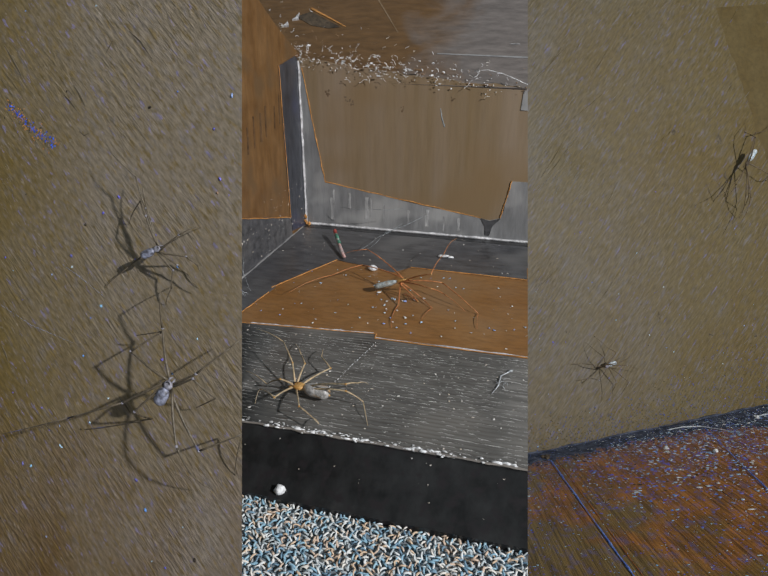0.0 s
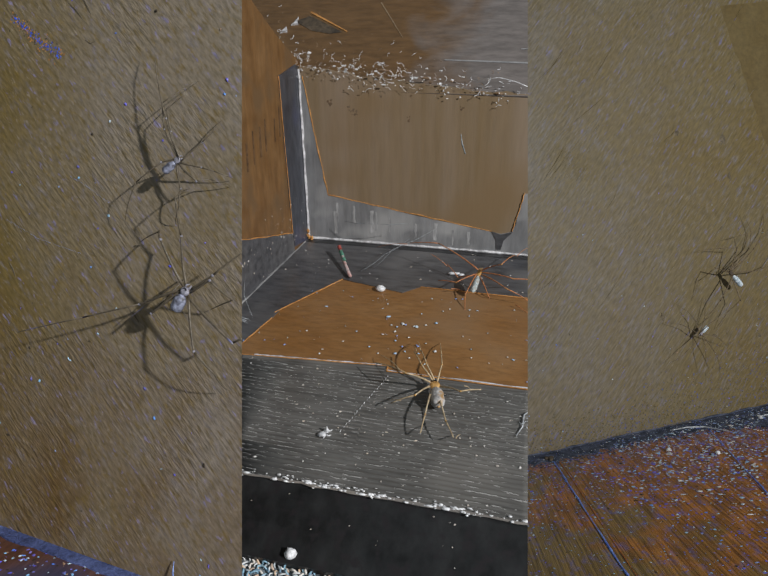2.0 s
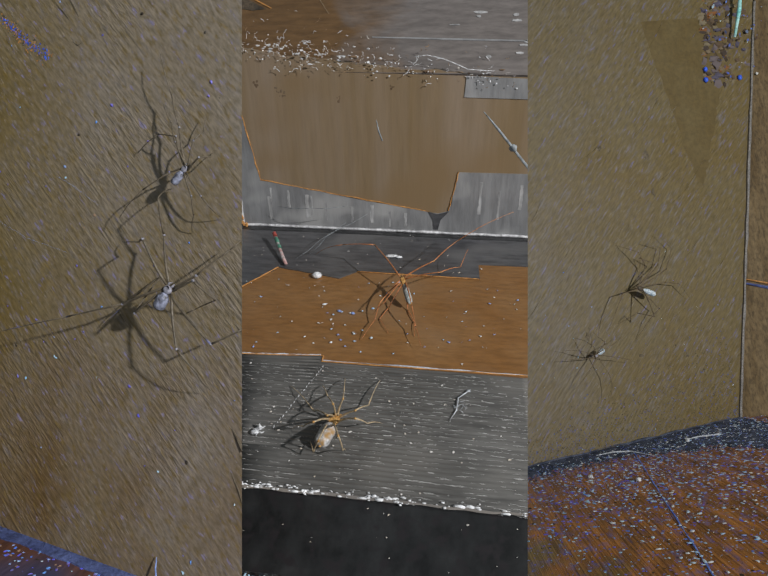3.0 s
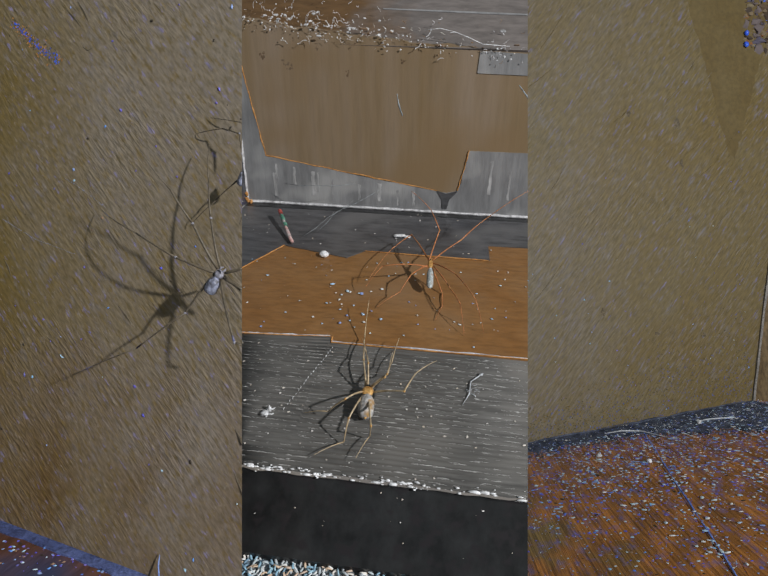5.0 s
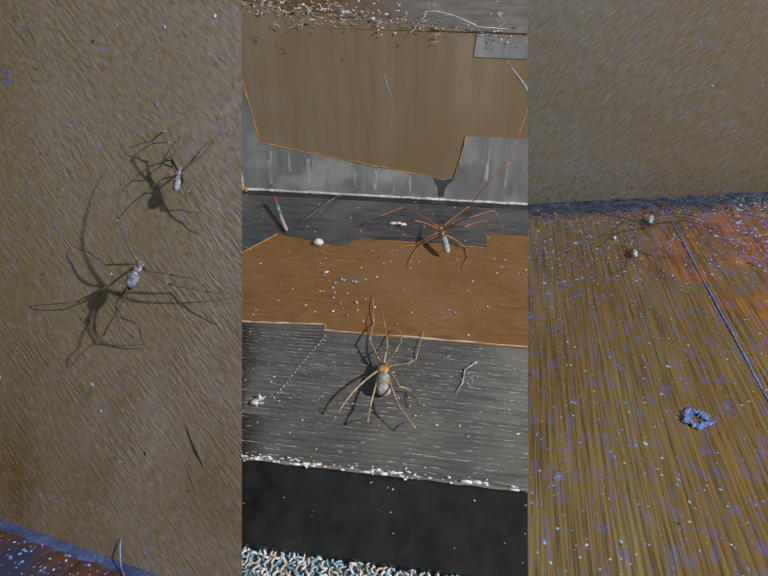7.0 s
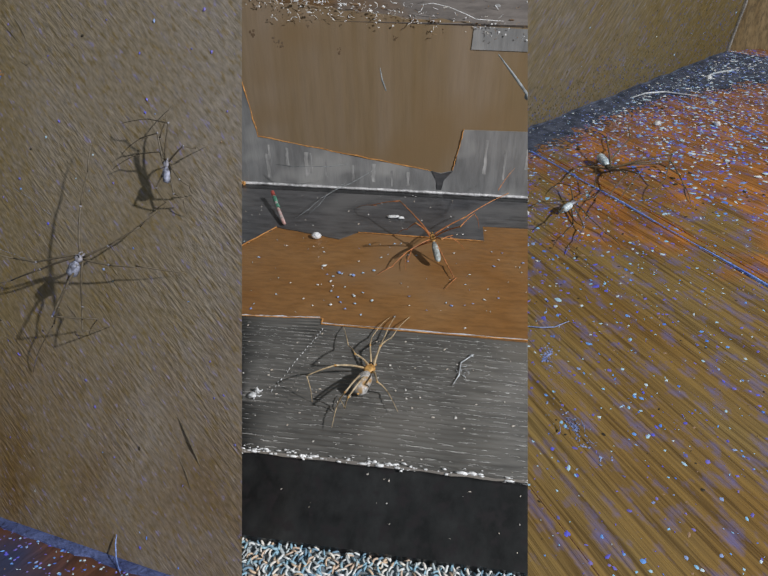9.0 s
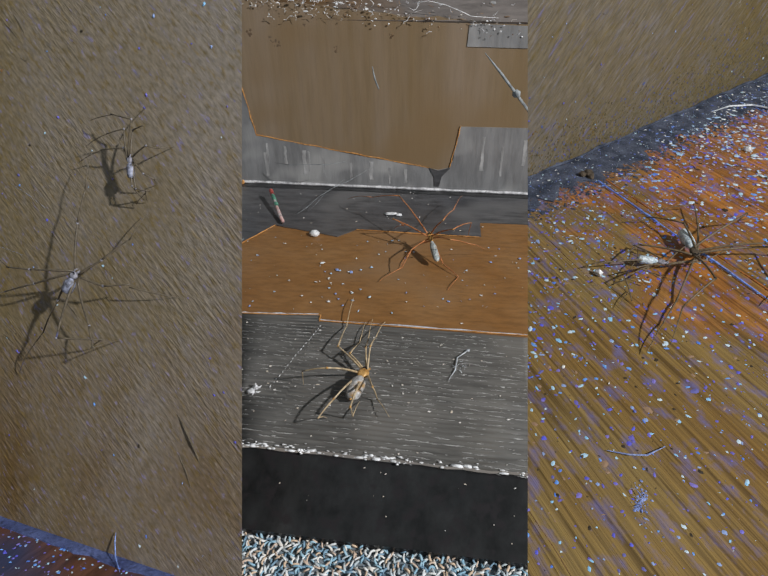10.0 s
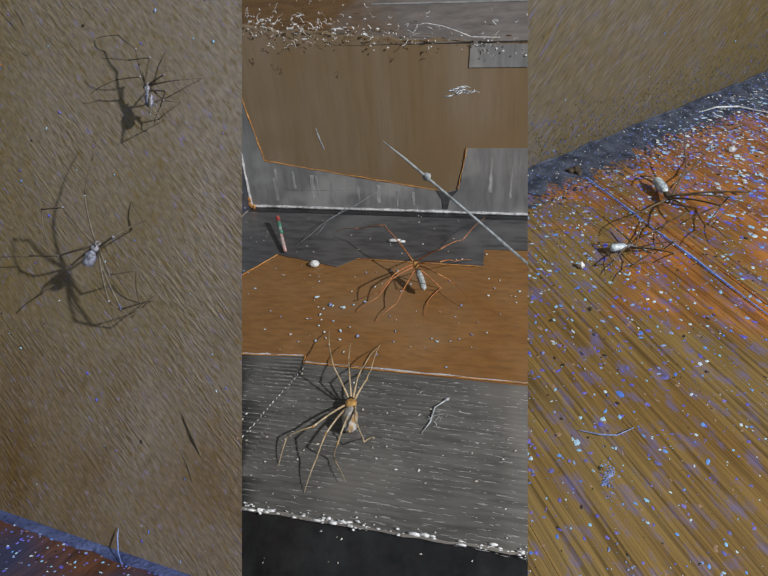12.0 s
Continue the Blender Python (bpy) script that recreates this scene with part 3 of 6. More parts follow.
# ---- middle set: the inside of a taped cardboard box standing on carpet ----
def box_set():
    unit("box")
    rng = random.Random(5)
    box = new("cardboard_box")
    tagged(box, "open cardboard box patched with dark grey tape, standing on carpet", "box")
    ride(box, BOX_PATH, "box")
    rim = [(0, 77), (18, 74.5), (40, 72.2), (64, 70), (92, 68), (120, 66.5), (240, 63)]
    top = []
    for a, b in zip(rim, rim[1:]):
        top += ragged(a, b, 6, 0.7, rng)
    part("back_panel", slab([(-4, -6), (240, -6), (240, 63)] + top[::-1] + [(-4, 77)], "y", 0.3, 4), KRAFT, box)
    low = [(0.3, 0.2), (240, 0.2), (240, 29), (98.2, 28.1)] + ragged((98.2, 28.1), (95.3, 11.2), 5, 0.25, rng)[1:] + [(94.5, 10.6), (90, 9.4), (86, 10)] + ragged((86, 10), (10.8, 21.8), 14, 0.3, rng)[1:] + ragged((10.8, 21.8), (1.2, 74), 8, 0.2, rng) + [(0.3, 76)]
    part("wall_tape", slab(low, "y", 0, 0.5), TAPE_PALE, box, "pale grey tape along the foot of the panel")
    part("corner_patch", slab([(99, 58.5), (240, 56), (240, 63), (130, 65.4), (99.5, 66.6)], "y", 0, 0.5), TAPE_PALE, box)
    part("tape_scrap", slab([(86, 10.2), (90, 9.2), (95, 10.6), (91.5, 6.5), (90.5, 2), (88.5, 2.2), (88.2, 6.4)], "y", -0.25, 0.2), TAPE, box)
    # torn edging in orange along the cut of the cardboard
    for a, b in (((86, 10.2), (10.8, 22.0)), ((10.8, 22.0), (1.6, 73)), ((98.4, 28.3), (94.7, 10.9))):
        bm = bmesh.new()
        pts = ragged(a, b, 14, 0.2, rng) + [b]
        tube(bm, [(x, 0.05, z) for x, z in pts], [rng.uniform(0.13, 0.28) for _ in pts], 5)
        part("torn_edge", bm, KRAFT_EDGE, box, "frayed orange edge of the cardboard")
    # creases, the highlight of the tape fold built in as white strips
    bm = bmesh.new()
    pts = [(x, -0.1 + rng.uniform(-0.12, 0.12), 0.5 + rng.uniform(-0.15, 0.15)) for x in range(0, 240, 4)]
    tube(bm, pts, [rng.uniform(0.45, 0.8) for _ in pts], 6)
    part("floor_crease", bm, TAPE_SHINE, box, "white highlight built along the crease of tape")
    bm = bmesh.new()
    pts = [(0.3 + rng.uniform(-0.15, 0.15), -0.2, z) for z in range(0, 77, 4)]
    tube(bm, pts, [rng.uniform(0.4, 0.75) for _ in pts], 6)
    part("corner_crease", bm, TAPE_SHINE, box, "white highlight built along the crease of tape")
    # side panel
    part("side_panel", slab([(-165, -6), (4, -6), (4, 78), (-20, 90), (-70, 120), (-165, 150)], "x", -4, -0.3), KRAFT_SIDE_SHADED, box)
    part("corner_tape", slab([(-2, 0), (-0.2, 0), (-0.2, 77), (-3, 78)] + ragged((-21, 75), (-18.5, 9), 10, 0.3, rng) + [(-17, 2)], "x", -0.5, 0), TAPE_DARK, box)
    part("side_tape", slab([(-165, 0), (-17.5, 0), (-18.5, 9)] + ragged((-18.5, 9), (-81, 27.5), 8, 0.5, rng)[1:] + [(-81, 27.5), (-82.5, 45), (-165, 66)], "x", -0.5, 0), TAPE, box)
    part("upper_side_tape", slab([(-165, 80), (-140, 74), (-71.5, 63), (-70, 119), (-165, 149)], "x", -0.5, 0), TAPE, box)
    for a, b in (((-21, 75), (-18.5, 9)), ((-18.5, 9), (-81, 27.5)), ((-81, 27.5), (-82.5, 45)), ((-71.5, 63), (-70, 119)), ((-140, 74), (-71.5, 63))):
        bm = bmesh.new()
        pts = ragged(a, b, 12, 0.2, rng) + [b]
        tube(bm, [(0.05, y, z) for y, z in pts], [rng.uniform(0.12, 0.26) for _ in pts], 5)
        part("torn_edge", bm, KRAFT_EDGE, box, "frayed orange edge of the cardboard")
    bm = bmesh.new()
    pts = [(0.3 + rng.uniform(-0.1, 0.1), y, 0.3 + rng.uniform(-0.1, 0.1)) for y in range(-150, 0, 5)]
    tube(bm, pts, [rng.uniform(0.15, 0.45) for _ in pts], 6)
    part("side_crease", bm, TAPE_PALE, box, "scuffed crease of tape")
    bm = bmesh.new()
    for p in ((1.0, -1.6, 1.0), (0.8, -2.4, 2.4), (2.4, -1.8, 0.8), (0.6, -1.5, 4.2)):
        blob(bm, p, (0.8, 0.6, 1.1), rng, 0.3, 1)
    part("corner_shred", bm, KRAFT_EDGE, box, "orange shred of cardboard in the corner")
    bm = bmesh.new()
    for _ in range(110):
        y = rng.uniform(-120, -3)
        flake(bm, (0.05, y, rng.uniform(1, 24) if y > -80 else rng.uniform(1, 40)), 0.15 + 0.5 * rng.random() ** 3, rng, "x", 0.2)
    for _ in range(60):
        flake(bm, (0.05, rng.uniform(-130, -72), rng.uniform(72, 118)), 0.15 + 0.6 * rng.random() ** 3, rng, "x", 0.2)
    tagged(part("tape_scuff", bm, CRUMB, box, "pale scuffs on the side tape"), kind="stuff")
    bm = bmesh.new()
    for x, z, k in ((13, 63, 1.6), (22, 60, 2.2), (24, 58, 1.3), (48, 57, 1.2), (36, 66, 1.0), (70, 62, 1.2)):
        for _ in range(5):
            flake(bm, (x + rng.gauss(0, k * 0.5), 0.28, z + rng.gauss(0, k * 0.4)), k * rng.uniform(0.2, 0.5), rng, "y", 0.1)
    tagged(part("smudge", bm, KRAFT_DARK, box, "brown smudges on the cardboard"), kind="stuff")
    # faint mirrored print, worn past reading
    for k, (y, w, h) in enumerate(((-24, 3.0, 12), (-29, 2.0, 9), (-38, 2.6, 12), (-43, 3.4, 11), (-49, 2.4, 12), (-55, 3.2, 10), (-61, 2.0, 12), (-66, 3.0, 9), (-71, 2.2, 9))):
        z = 52 - 0.10 * (abs(y) - 24) * 2.2
        part("print_bar", slab([(y, z), (y + w * 0.4, z), (y + w * 0.4 + 0.8, z + h), (y + 0.8, z + h)], "x", -0.35, -0.18), GRAPHITE, box)
    # bottom
    part("bottom_panel", slab([(-4, -150.4), (240, -150.4), (240, 4), (-4, 4)], "z", -4, -0.3), KRAFT_FLOOR, box)
    back = [(0, -0.3), (240, -0.3), (240, -28)] + ragged((240, -28), (109, -30), 8, 0.6, rng)[1:] + [(108.4, -30), (108.8, -42.5)] + ragged((108.8, -42.5), (68, -41), 7, 0.9, rng)[1:] + [(68, -41), (62, -41.5), (56, -48.5), (47, -46)] + ragged((47, -46), (30, -41.5), 4, 0.6, rng)[1:] + ragged((30, -41.5), (14.5, -75), 9, 0.7, rng) + [(15.5, -79), (12, -104), (0, -105)]
    part("rear_floor_tape", slab(back, "z", -0.4, 0), TAPE, box)
    # ribbed tape towards the open front, a wavy sheet
    bm = bmesh.new()
    n, x0, x1 = 250, 0.0, 240.0
    cols = sorted([x0 + (x1 - x0) * i / 14 for i in range(15)] + [61.8, 62.4])
    grid = []
    for j in range(n + 1):
        v = j / n
        row = []
        for x in cols:
            front = -151 + 0.3 * math.sin(x * 0.6)
            y_top = -104.5 + x * 0.08 if x < 62 else -103.0
            y = y_top + (front - y_top) * v
            z = 0.08 * math.sin((y + 0.02 * x + 0.6 * math.sin(x * 0.05)) * 2 * math.pi / 1.5) + 0.02
            row.append((x, y, z))
        grid.append(row)
    topv = [[bm.verts.new(Vector(p) * MM) for p in r] for r in grid]
    botv = [[bm.verts.new(Vector((p[0], p[1], -0.45)) * MM) for p in r] for r in grid]
    for j in range(n):
        for i in range(16):
            bm.faces.new((topv[j][i], topv[j][i + 1], topv[j + 1][i + 1], topv[j + 1][i]))
            bm.faces.new((botv[j][i + 1], botv[j][i], botv[j + 1][i], botv[j + 1][i + 1]))
        bm.faces.new((topv[j][0], topv[j + 1][0], botv[j + 1][0], botv[j][0]))
        bm.faces.new((topv[j + 1][16], topv[j][16], botv[j][16], botv[j + 1][16]))
    for i in range(16):
        bm.faces.new((topv[0][i + 1], topv[0][i], botv[0][i], botv[0][i + 1]))
        bm.faces.new((topv[n][i], topv[n][i + 1], botv[n][i + 1], botv[n][i]))
    part("ribbed_tape", bm, TAPE_RIBBED, box, "ribbed dark grey tape", True)
    for a, b in (((12, -103.9), (62, -99.6)), ((62.3, -99.6), (62.6, -102.6)), ((62.6, -102.4), (240, -101.8)), ((30, -41.8), (14.8, -75)), ((15.5, -79), (12.3, -103.5)), ((108.6, -42.9), (62, -42))):
        bm = bmesh.new()
        pts = ragged(a, b, 10, 0.15, rng) + [b]
        tube(bm, [(x, y, 0.02) for x, y in pts], [rng.uniform(0.13, 0.24) for _ in pts], 5)
        part("tape_edge", bm, KRAFT_EDGE, box, "bright cut edge of the tape")
    for a, b in (((20, -102.9), (61.5, -99.4)), ((62.8, -102.1), (240, -101.4))):
        bm = bmesh.new()
        pts = ragged(a, b, 40, 0.12, rng) + [b]
        tube(bm, [(x, y, 0.12) for x, y in pts], [rng.choice((0.06, 0.12, 0.2, 0.26)) for _ in pts], 5)
        part("tape_rim", bm, LINT_PALE, box, "pale bluish cut rim of the ribbed tape")
    for k in range(20):
        u = k / 19
        x, y = 63.6 - 6.1 * u + rng.uniform(-0.15, 0.15), -105.0 - 26.5 * u
        bm = bmesh.new()
        tube(bm, [(x, y, 0.22), (x - 0.02, y - rng.uniform(0.3, 0.9), 0.26)], [0.09, rng.uniform(0.08, 0.16)], 5)
        part("thread_stitch", bm, LINT, box)
    for x, z, w, h in ((15, 14, 0.5, 5), (23, 13.5, 0.7, 4.5), (31.5, 10.5, 1.2, 6), (33.5, 11, 0.6, 5), (14, 9, 0.8, 6), (40, 8.5, 0.5, 5), (52, 7.5, 0.6, 4), (61, 8, 0.9, 4.5), (69, 6, 0.5, 4), (76, 6, 0.7, 3.5), (108, 17, 0.8, 8), (116, 14, 0.6, 7), (125, 18, 0.9, 6), (136, 13, 0.7, 8)):
        pts = [(x + w * rng.uniform(0.5, 1.1), z - h * 0.9 + h * 1.8 * i / 7) for i in range(8)] + [(x - w * rng.uniform(0.5, 1.1), z + h * 0.9 - h * 1.8 * i / 7) for i in range(8)]
        part("tape_smear", slab(pts, "y", -0.06, 0.1), SMEAR, box)
    # pale dashes along the ribs, the gloss glints built in as thin tubes
    bm = bmesh.new()
    for _ in range(4200):
        x, k = rng.uniform(1, 215), rng.randint(0, 32)
        y = -149.6 + 1.5 * k - 0.02 * x - 0.6 * math.sin(x * 0.05) + rng.gauss(0, 0.15)
        if y > -104.5:
            continue
        ln, r = rng.uniform(0.3, 0.8) + 2.4 * rng.random() ** 2, rng.uniform(0.025, 0.07)
        tube(bm, [(x, y, 0.1), (x + ln * 0.5, y - 0.01 * ln, 0.13), (x + ln, y - 0.02 * ln, 0.1)], [r * 0.5, r, r * 0.5], 4)
    tagged(part("weft_thread", bm, RIB_GLINT, box, "short pale dashes standing in for glints on the tape ribs"), kind="stuff")
    # flat black strip laid in for the shade under the crease
    part("tape_fold", slab([(1, -5.0), (240, -4.4), (240, -0.6), (1, -0.6)], "z", -0.3, 0.06), TAPE_BLACK, box, "black strip standing in for the shade along the foot of the panel")
    # crumbled front lip
    bm = bmesh.new()
    pts = [(x, -151.2 + rng.uniform(-0.25, 0.25), 0.1) for x in range(0, 240, 3)]
    tube(bm, pts, [rng.uniform(0.22, 0.42) for _ in pts], 6)
    part("front_lip", bm, TAPE_BROWN, box, "scuffed pale front edge")
    bm = bmesh.new()
    clumps = [rng.uniform(2, 238) for _ in range(80)]
    for _ in range(800):
        x = rng.choice(clumps) + rng.gauss(0, 2.8)
        k = 0.11 + rng.random() ** 3 * 0.42
        blob(bm, (x, -151 + rng.gauss(0.1, 0.5), 0.35), (k * rng.uniform(1.0, 3.0), k * rng.uniform(0.7, 1.0), k * 0.6), rng, 0.12, 1)
    tagged(part("lip_crumb", bm, LINT, box, "pale crumbs of glue on the front edge", True), kind="stuff")
    # black tape falling away to the carpet
    prof = [(-150.8, -0.2), (-151.8, -0.5), (-154, -2.2), (-159, -5.4), (-163.6, -7.6), (-165.2, -8.6), (-165, -10.5), (-152, -9.5)]
    bm = bmesh.new()
    ends = [[bm.verts.new(Vector((x, y, z)) * MM) for y, z in prof] for x in (-4, 240)]
    for i in range(len(prof)):
        j = (i + 1) % len(prof)
        bm.faces.new((ends[0][i], ends[0][j], ends[1][j], ends[1][i]))
    bm.faces.new(ends[0][::-1])
    bm.faces.new(ends[1])
    part("front_tape", bm, TAPE_BLACK, box, "black tape folded over the front edge")
    bm = bmesh.new()
    for _ in range(60):
        y = rng.uniform(-163, -152.5)
        flake(bm, (rng.uniform(2, 200), y, -0.7 + (y + 152) * 0.62), rng.uniform(0.1, 0.28), rng)
    tagged(part("tape_grit", bm, CRUMB, box, "pale grit on black tape"), kind="stuff")
    # torn rim with hanging fibres, and the flap folded back behind it
    bm = bmesh.new()
    for _ in range(300):
        x = -14 + 184 * rng.random() ** 1.5
        z = 77 - x * 0.11 + (x / 120) ** 2 * 2
        k = abs(rng.gauss(0, 0.7))
        p = Vector((x, -1.5 + 14 * k * rng.random(), z - 2.0 + 9 * k * (1.3 - x / 170) + rng.gauss(0, 1.2)))
        a, turn, step = rng.uniform(0, 6.28), rng.uniform(-1.5, 1.5), rng.uniform(0.2, 0.8)
        pts = [p]
        for i in range(4):
            pts.append(pts[-1] + Vector((math.cos(a), rng.uniform(-0.3, 0.3), 0.7 * math.sin(a))) * step)
            a += turn * rng.uniform(0.4, 1.3)
        r = rng.uniform(0.04, 0.13)
        tube(bm, pts, [r * 0.6, r, r * 1.2, r, r * 0.5], 5)
    for _ in range(150):
        x = rng.uniform(-6, 170)
        z = 77 - x * 0.11 + (x / 120) ** 2 * 2
        blob(bm, (x, rng.uniform(-1.5, 3), z - 1 + rng.gauss(0, 1.6)), (rng.uniform(0.12, 0.5), 0.2, rng.uniform(0.1, 0.32)), rng, 0.3, 1)
    crumbs = bmesh.new()
    heaps = [-14 + 150 * rng.random() ** 1.9 for _ in range(40)]
    for _ in range(150):
        x = rng.choice(heaps) + rng.gauss(0, 2.2)
        k = 0.1 + 0.34 * rng.random() ** 2
        flake(crumbs, (x, -1.6, 76 - x * 0.11 + (x / 120) ** 2 * 2 + rng.gauss(1.0, 2.4) * max(0.35, 1.3 - x / 130)), k, rng, "y", 0.6)
    for _ in range(70):
        x = -12 + 177 * rng.random() ** 1.4
        z = 77 - x * 0.11 + (x / 120) ** 2 * 2
        blob(crumbs, (x, rng.uniform(-2, 1), z - 0.5 + rng.gauss(0, 2.2)), (rng.uniform(0.12, 0.45), 0.25, rng.uniform(0.12, 0.5)), rng, 0.3, 1)
    for _ in range(55):
        x = rng.uniform(-14, 70)
        blob(crumbs, (x, rng.uniform(-2, 4), 78 - x * 0.11 + rng.gauss(0.5, 2.6)), (rng.uniform(0.4, 1.1), 0.3, rng.uniform(0.2, 0.5)), rng, 0.35, 1)
    for k in range(62):
        x = rng.choice(heaps) + rng.gauss(0, 3)
        z = 77.5 - x * 0.11 + (x / 120) ** 2 * 2 + rng.gauss(1.5, 3.0) * max(0.3, 1.3 - x / 100)
        a, pts = rng.choice((0.0, 0.0, 0.4, -0.5, 1.3, 1.7)) + rng.gauss(0, 0.3), [Vector((x, -1.7, z))]
        for i in range(5):
            pts.append(pts[-1] + Vector((math.cos(a), 0.1, math.sin(a))) * rng.uniform(0.35, 0.95))
            a += rng.gauss(0, 0.75)
        r = rng.uniform(0.06, 0.17)
        tube(crumbs, pts, [r * rng.uniform(0.4, 1.3) for _ in pts], 5)
    tagged(part("rim_crumb", crumbs, LINT, box, "white crumbs of paper along the rim"), kind="stuff")
    tagged(part("rim_fibre", bm, FIBRE, box, "torn paper fibres along the rim"), kind="stuff")
    bm = bmesh.new()
    for _ in range(26):
        x = rng.uniform(-2, 200)
        z = 77 - x * 0.11 + (x / 120) ** 2 * 2
        blob(bm, (x, rng.uniform(-1, 4), z + rng.uniform(-1, 3)), (rng.uniform(0.6, 2.6), 0.5, rng.uniform(0.25, 0.6)), rng, 0.35, 1)
    tagged(part("rim_shred", bm, SHRED, box, "shreds of cardboard along the rim"), kind="stuff")

    bm = bmesh.new()
    tube(bm, [(78, -1.5, 73.4), (84, -1.6, 74.2), (90, -1.6, 73.0), (96, -1.7, 70.8), (100, -1.6, 69.1), (110, -1.5, 68.6)], [0.06, 0.16, 0.13, 0.2, 0.18, 0.06], 6)
    part("rim_thread", bm, LINT, box, "long white thread snagged on the rim", True)

    def flap_piece(name, corners, lift, mat, label=""):
        """Corners as x and distance up the flap, which leans back from the rim."""
        bm = bmesh.new()
        up, out = Vector((0, 0.80, 0.60)), Vector((0, -0.60, 0.80))
        base = Vector((0, 3.5, 70))
        lo = [bm.verts.new((base + Vector((x, 0, 0)) + up * s + out * (lift - 1.4)) * MM) for x, s in corners]
        hi = [bm.verts.new((base + Vector((x, 0, 0)) + up * s + out * lift) * MM) for x, s in corners]
        bm.faces.new(lo[::-1])
        bm.faces.new(hi)
        for i in range(len(corners)):
            j = (i + 1) % len(corners)
            bm.faces.new((lo[i], lo[j], hi[j], hi[i]))
        return part(name, bm, mat, box, label)
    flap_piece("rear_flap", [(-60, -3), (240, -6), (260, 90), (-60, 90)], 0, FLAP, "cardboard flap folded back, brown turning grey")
    flap_piece("flap_crease", [(25, 53), (39.4, 29.2), (39.7, 29.3), (25.5, 53.2)], 0.12, KRAFT, "pale straight crease of the flap")
    flap_piece("flap_crease", [(-8, 46), (13, 32.8), (13.3, 33.2), (-7.4, 47)], 0.3, KRAFT_EDGE)
    # no real pocket: its shade is a flat dark piece on the flap
    flap_piece("flap_pocket", [(-7, 44), (11, 32.6), (5, 31.5), (-4, 33.5), (-14, 40)], 0.15, DARK_SPOT, "dark patch painted as the shade under the fold")
    for k in range(18):
        x, up, w, h = rng.uniform(66, 170), rng.uniform(4, 34), rng.uniform(0.8, 3.2), rng.uniform(0.3, 0.9)
        flap_piece("flap_smudge", [(x + w * math.cos(a * 0.785) * rng.uniform(0.7, 1.2), up + h * math.sin(a * 0.785) * rng.uniform(0.7, 1.2)) for a in range(8)], 0.24, SMEAR)
    # pale strip drawn as the gloss across the flap
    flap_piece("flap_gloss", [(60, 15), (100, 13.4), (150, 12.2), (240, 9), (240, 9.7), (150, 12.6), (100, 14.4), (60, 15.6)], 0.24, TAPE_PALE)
    for x, sx, up, ln in ((-15, 0.9, 37, 5), (-19, 0.6, 32, 4)):
        flap_piece("tape_tatter", [(x + sx * rng.uniform(0.5, 1.1) * math.sin(k * 0.698) + 0.5 * k, up + ln * 0.5 * (1 - math.cos(k * 0.698)) * rng.uniform(0.8, 1.1)) for k in range(9)], 1.0, TAPE_SHINE, "shiny pale tatter of tape")
    # specks on the floor of the box
    bm = bmesh.new()
    for _ in range(120):
        flake(bm, (rng.uniform(12, 150), rng.uniform(-101, -48), 0.0), rng.uniform(0.15, 0.5), rng)
    for _ in range(26):
        flake(bm, (rng.gauss(62, 9), rng.gauss(-80, 9), 0.1), rng.uniform(0.45, 0.85), rng)
    tagged(part("floor_grit", bm, GRIT_BLUE, box, "bluish white grit"), kind="stuff")
    bm = bmesh.new()
    for _ in range(170):
        flake(bm, (rng.uniform(2, 190), rng.uniform(-150, -104), 0.25), rng.uniform(0.12, 0.45), rng)
    for _ in range(40):
        flake(bm, (rng.uniform(2, 150), rng.uniform(-40, -3), 0.1), rng.uniform(0.2, 0.5), rng)
    tagged(part("tape_speck", bm, CRUMB, box, "pale specks stuck to the tape"), kind="stuff")

    # carpet
    base = part("carpet", slab([(-60, -215), (260, -215), (260, -160), (-60, -160)], "z", -14, -10.6), CARPET_BACK)
    ride(tagged(base, "looped carpet in blue, grey and peach yarn", "carpet", "", "structure"), BOX_PATH, "box")
    bm = bmesh.new()
    y = -164.6
    while y > -186:
        x = -4 + rng.uniform(0, 2)
        while x < 205:
            p = Vector((x + rng.uniform(-0.35, 0.35), y + rng.uniform(-0.35, 0.35), -10.8))
            a = rng.uniform(0, 3.14)
            d = Vector((math.cos(a), math.sin(a), 0)) * rng.uniform(0.6, 1.0)
            h, r = rng.uniform(0.7, 1.4), rng.uniform(0.17, 0.27)
            lean = Vector((rng.uniform(-0.5, 0.5), rng.uniform(-0.9, 0.1), 0))
            arc = [p - d * math.cos(k * 0.5236) + (lean + Vector((0, 0, h))) * math.sin(k * 0.5236) for k in range(7)]
            tube(bm, arc, [r] * 7, 5)
            x += 1.05
        y -= 0.95
    tagged(part("carpet_loop", bm, YARN, base, "looped yarn", True), kind="stuff")

    # loose things in the box
    def loose(name, bm, mat, label, cat):
        return ride(tagged(part(name, bm, mat, None, "", True), label, cat), BOX_PATH, "box")
    bm = bmesh.new()
    blob(bm, (47.5, -48.5, 0.8), (1.9, 1.7, 1.2), rng, 0.07)
    loose("lint_ball", bm, LINT, "small bluish white ball of lint on cardboard", "lint")
    bm = bmesh.new()
    fluff(bm, (53.8, -134.1, 0.1), 1.4, 1.8, 16, rng, 0.13)
    blob(bm, (53.4, -134.8, 0.6), (1.1, 0.8, 0.5), rng, 0.3, 2)
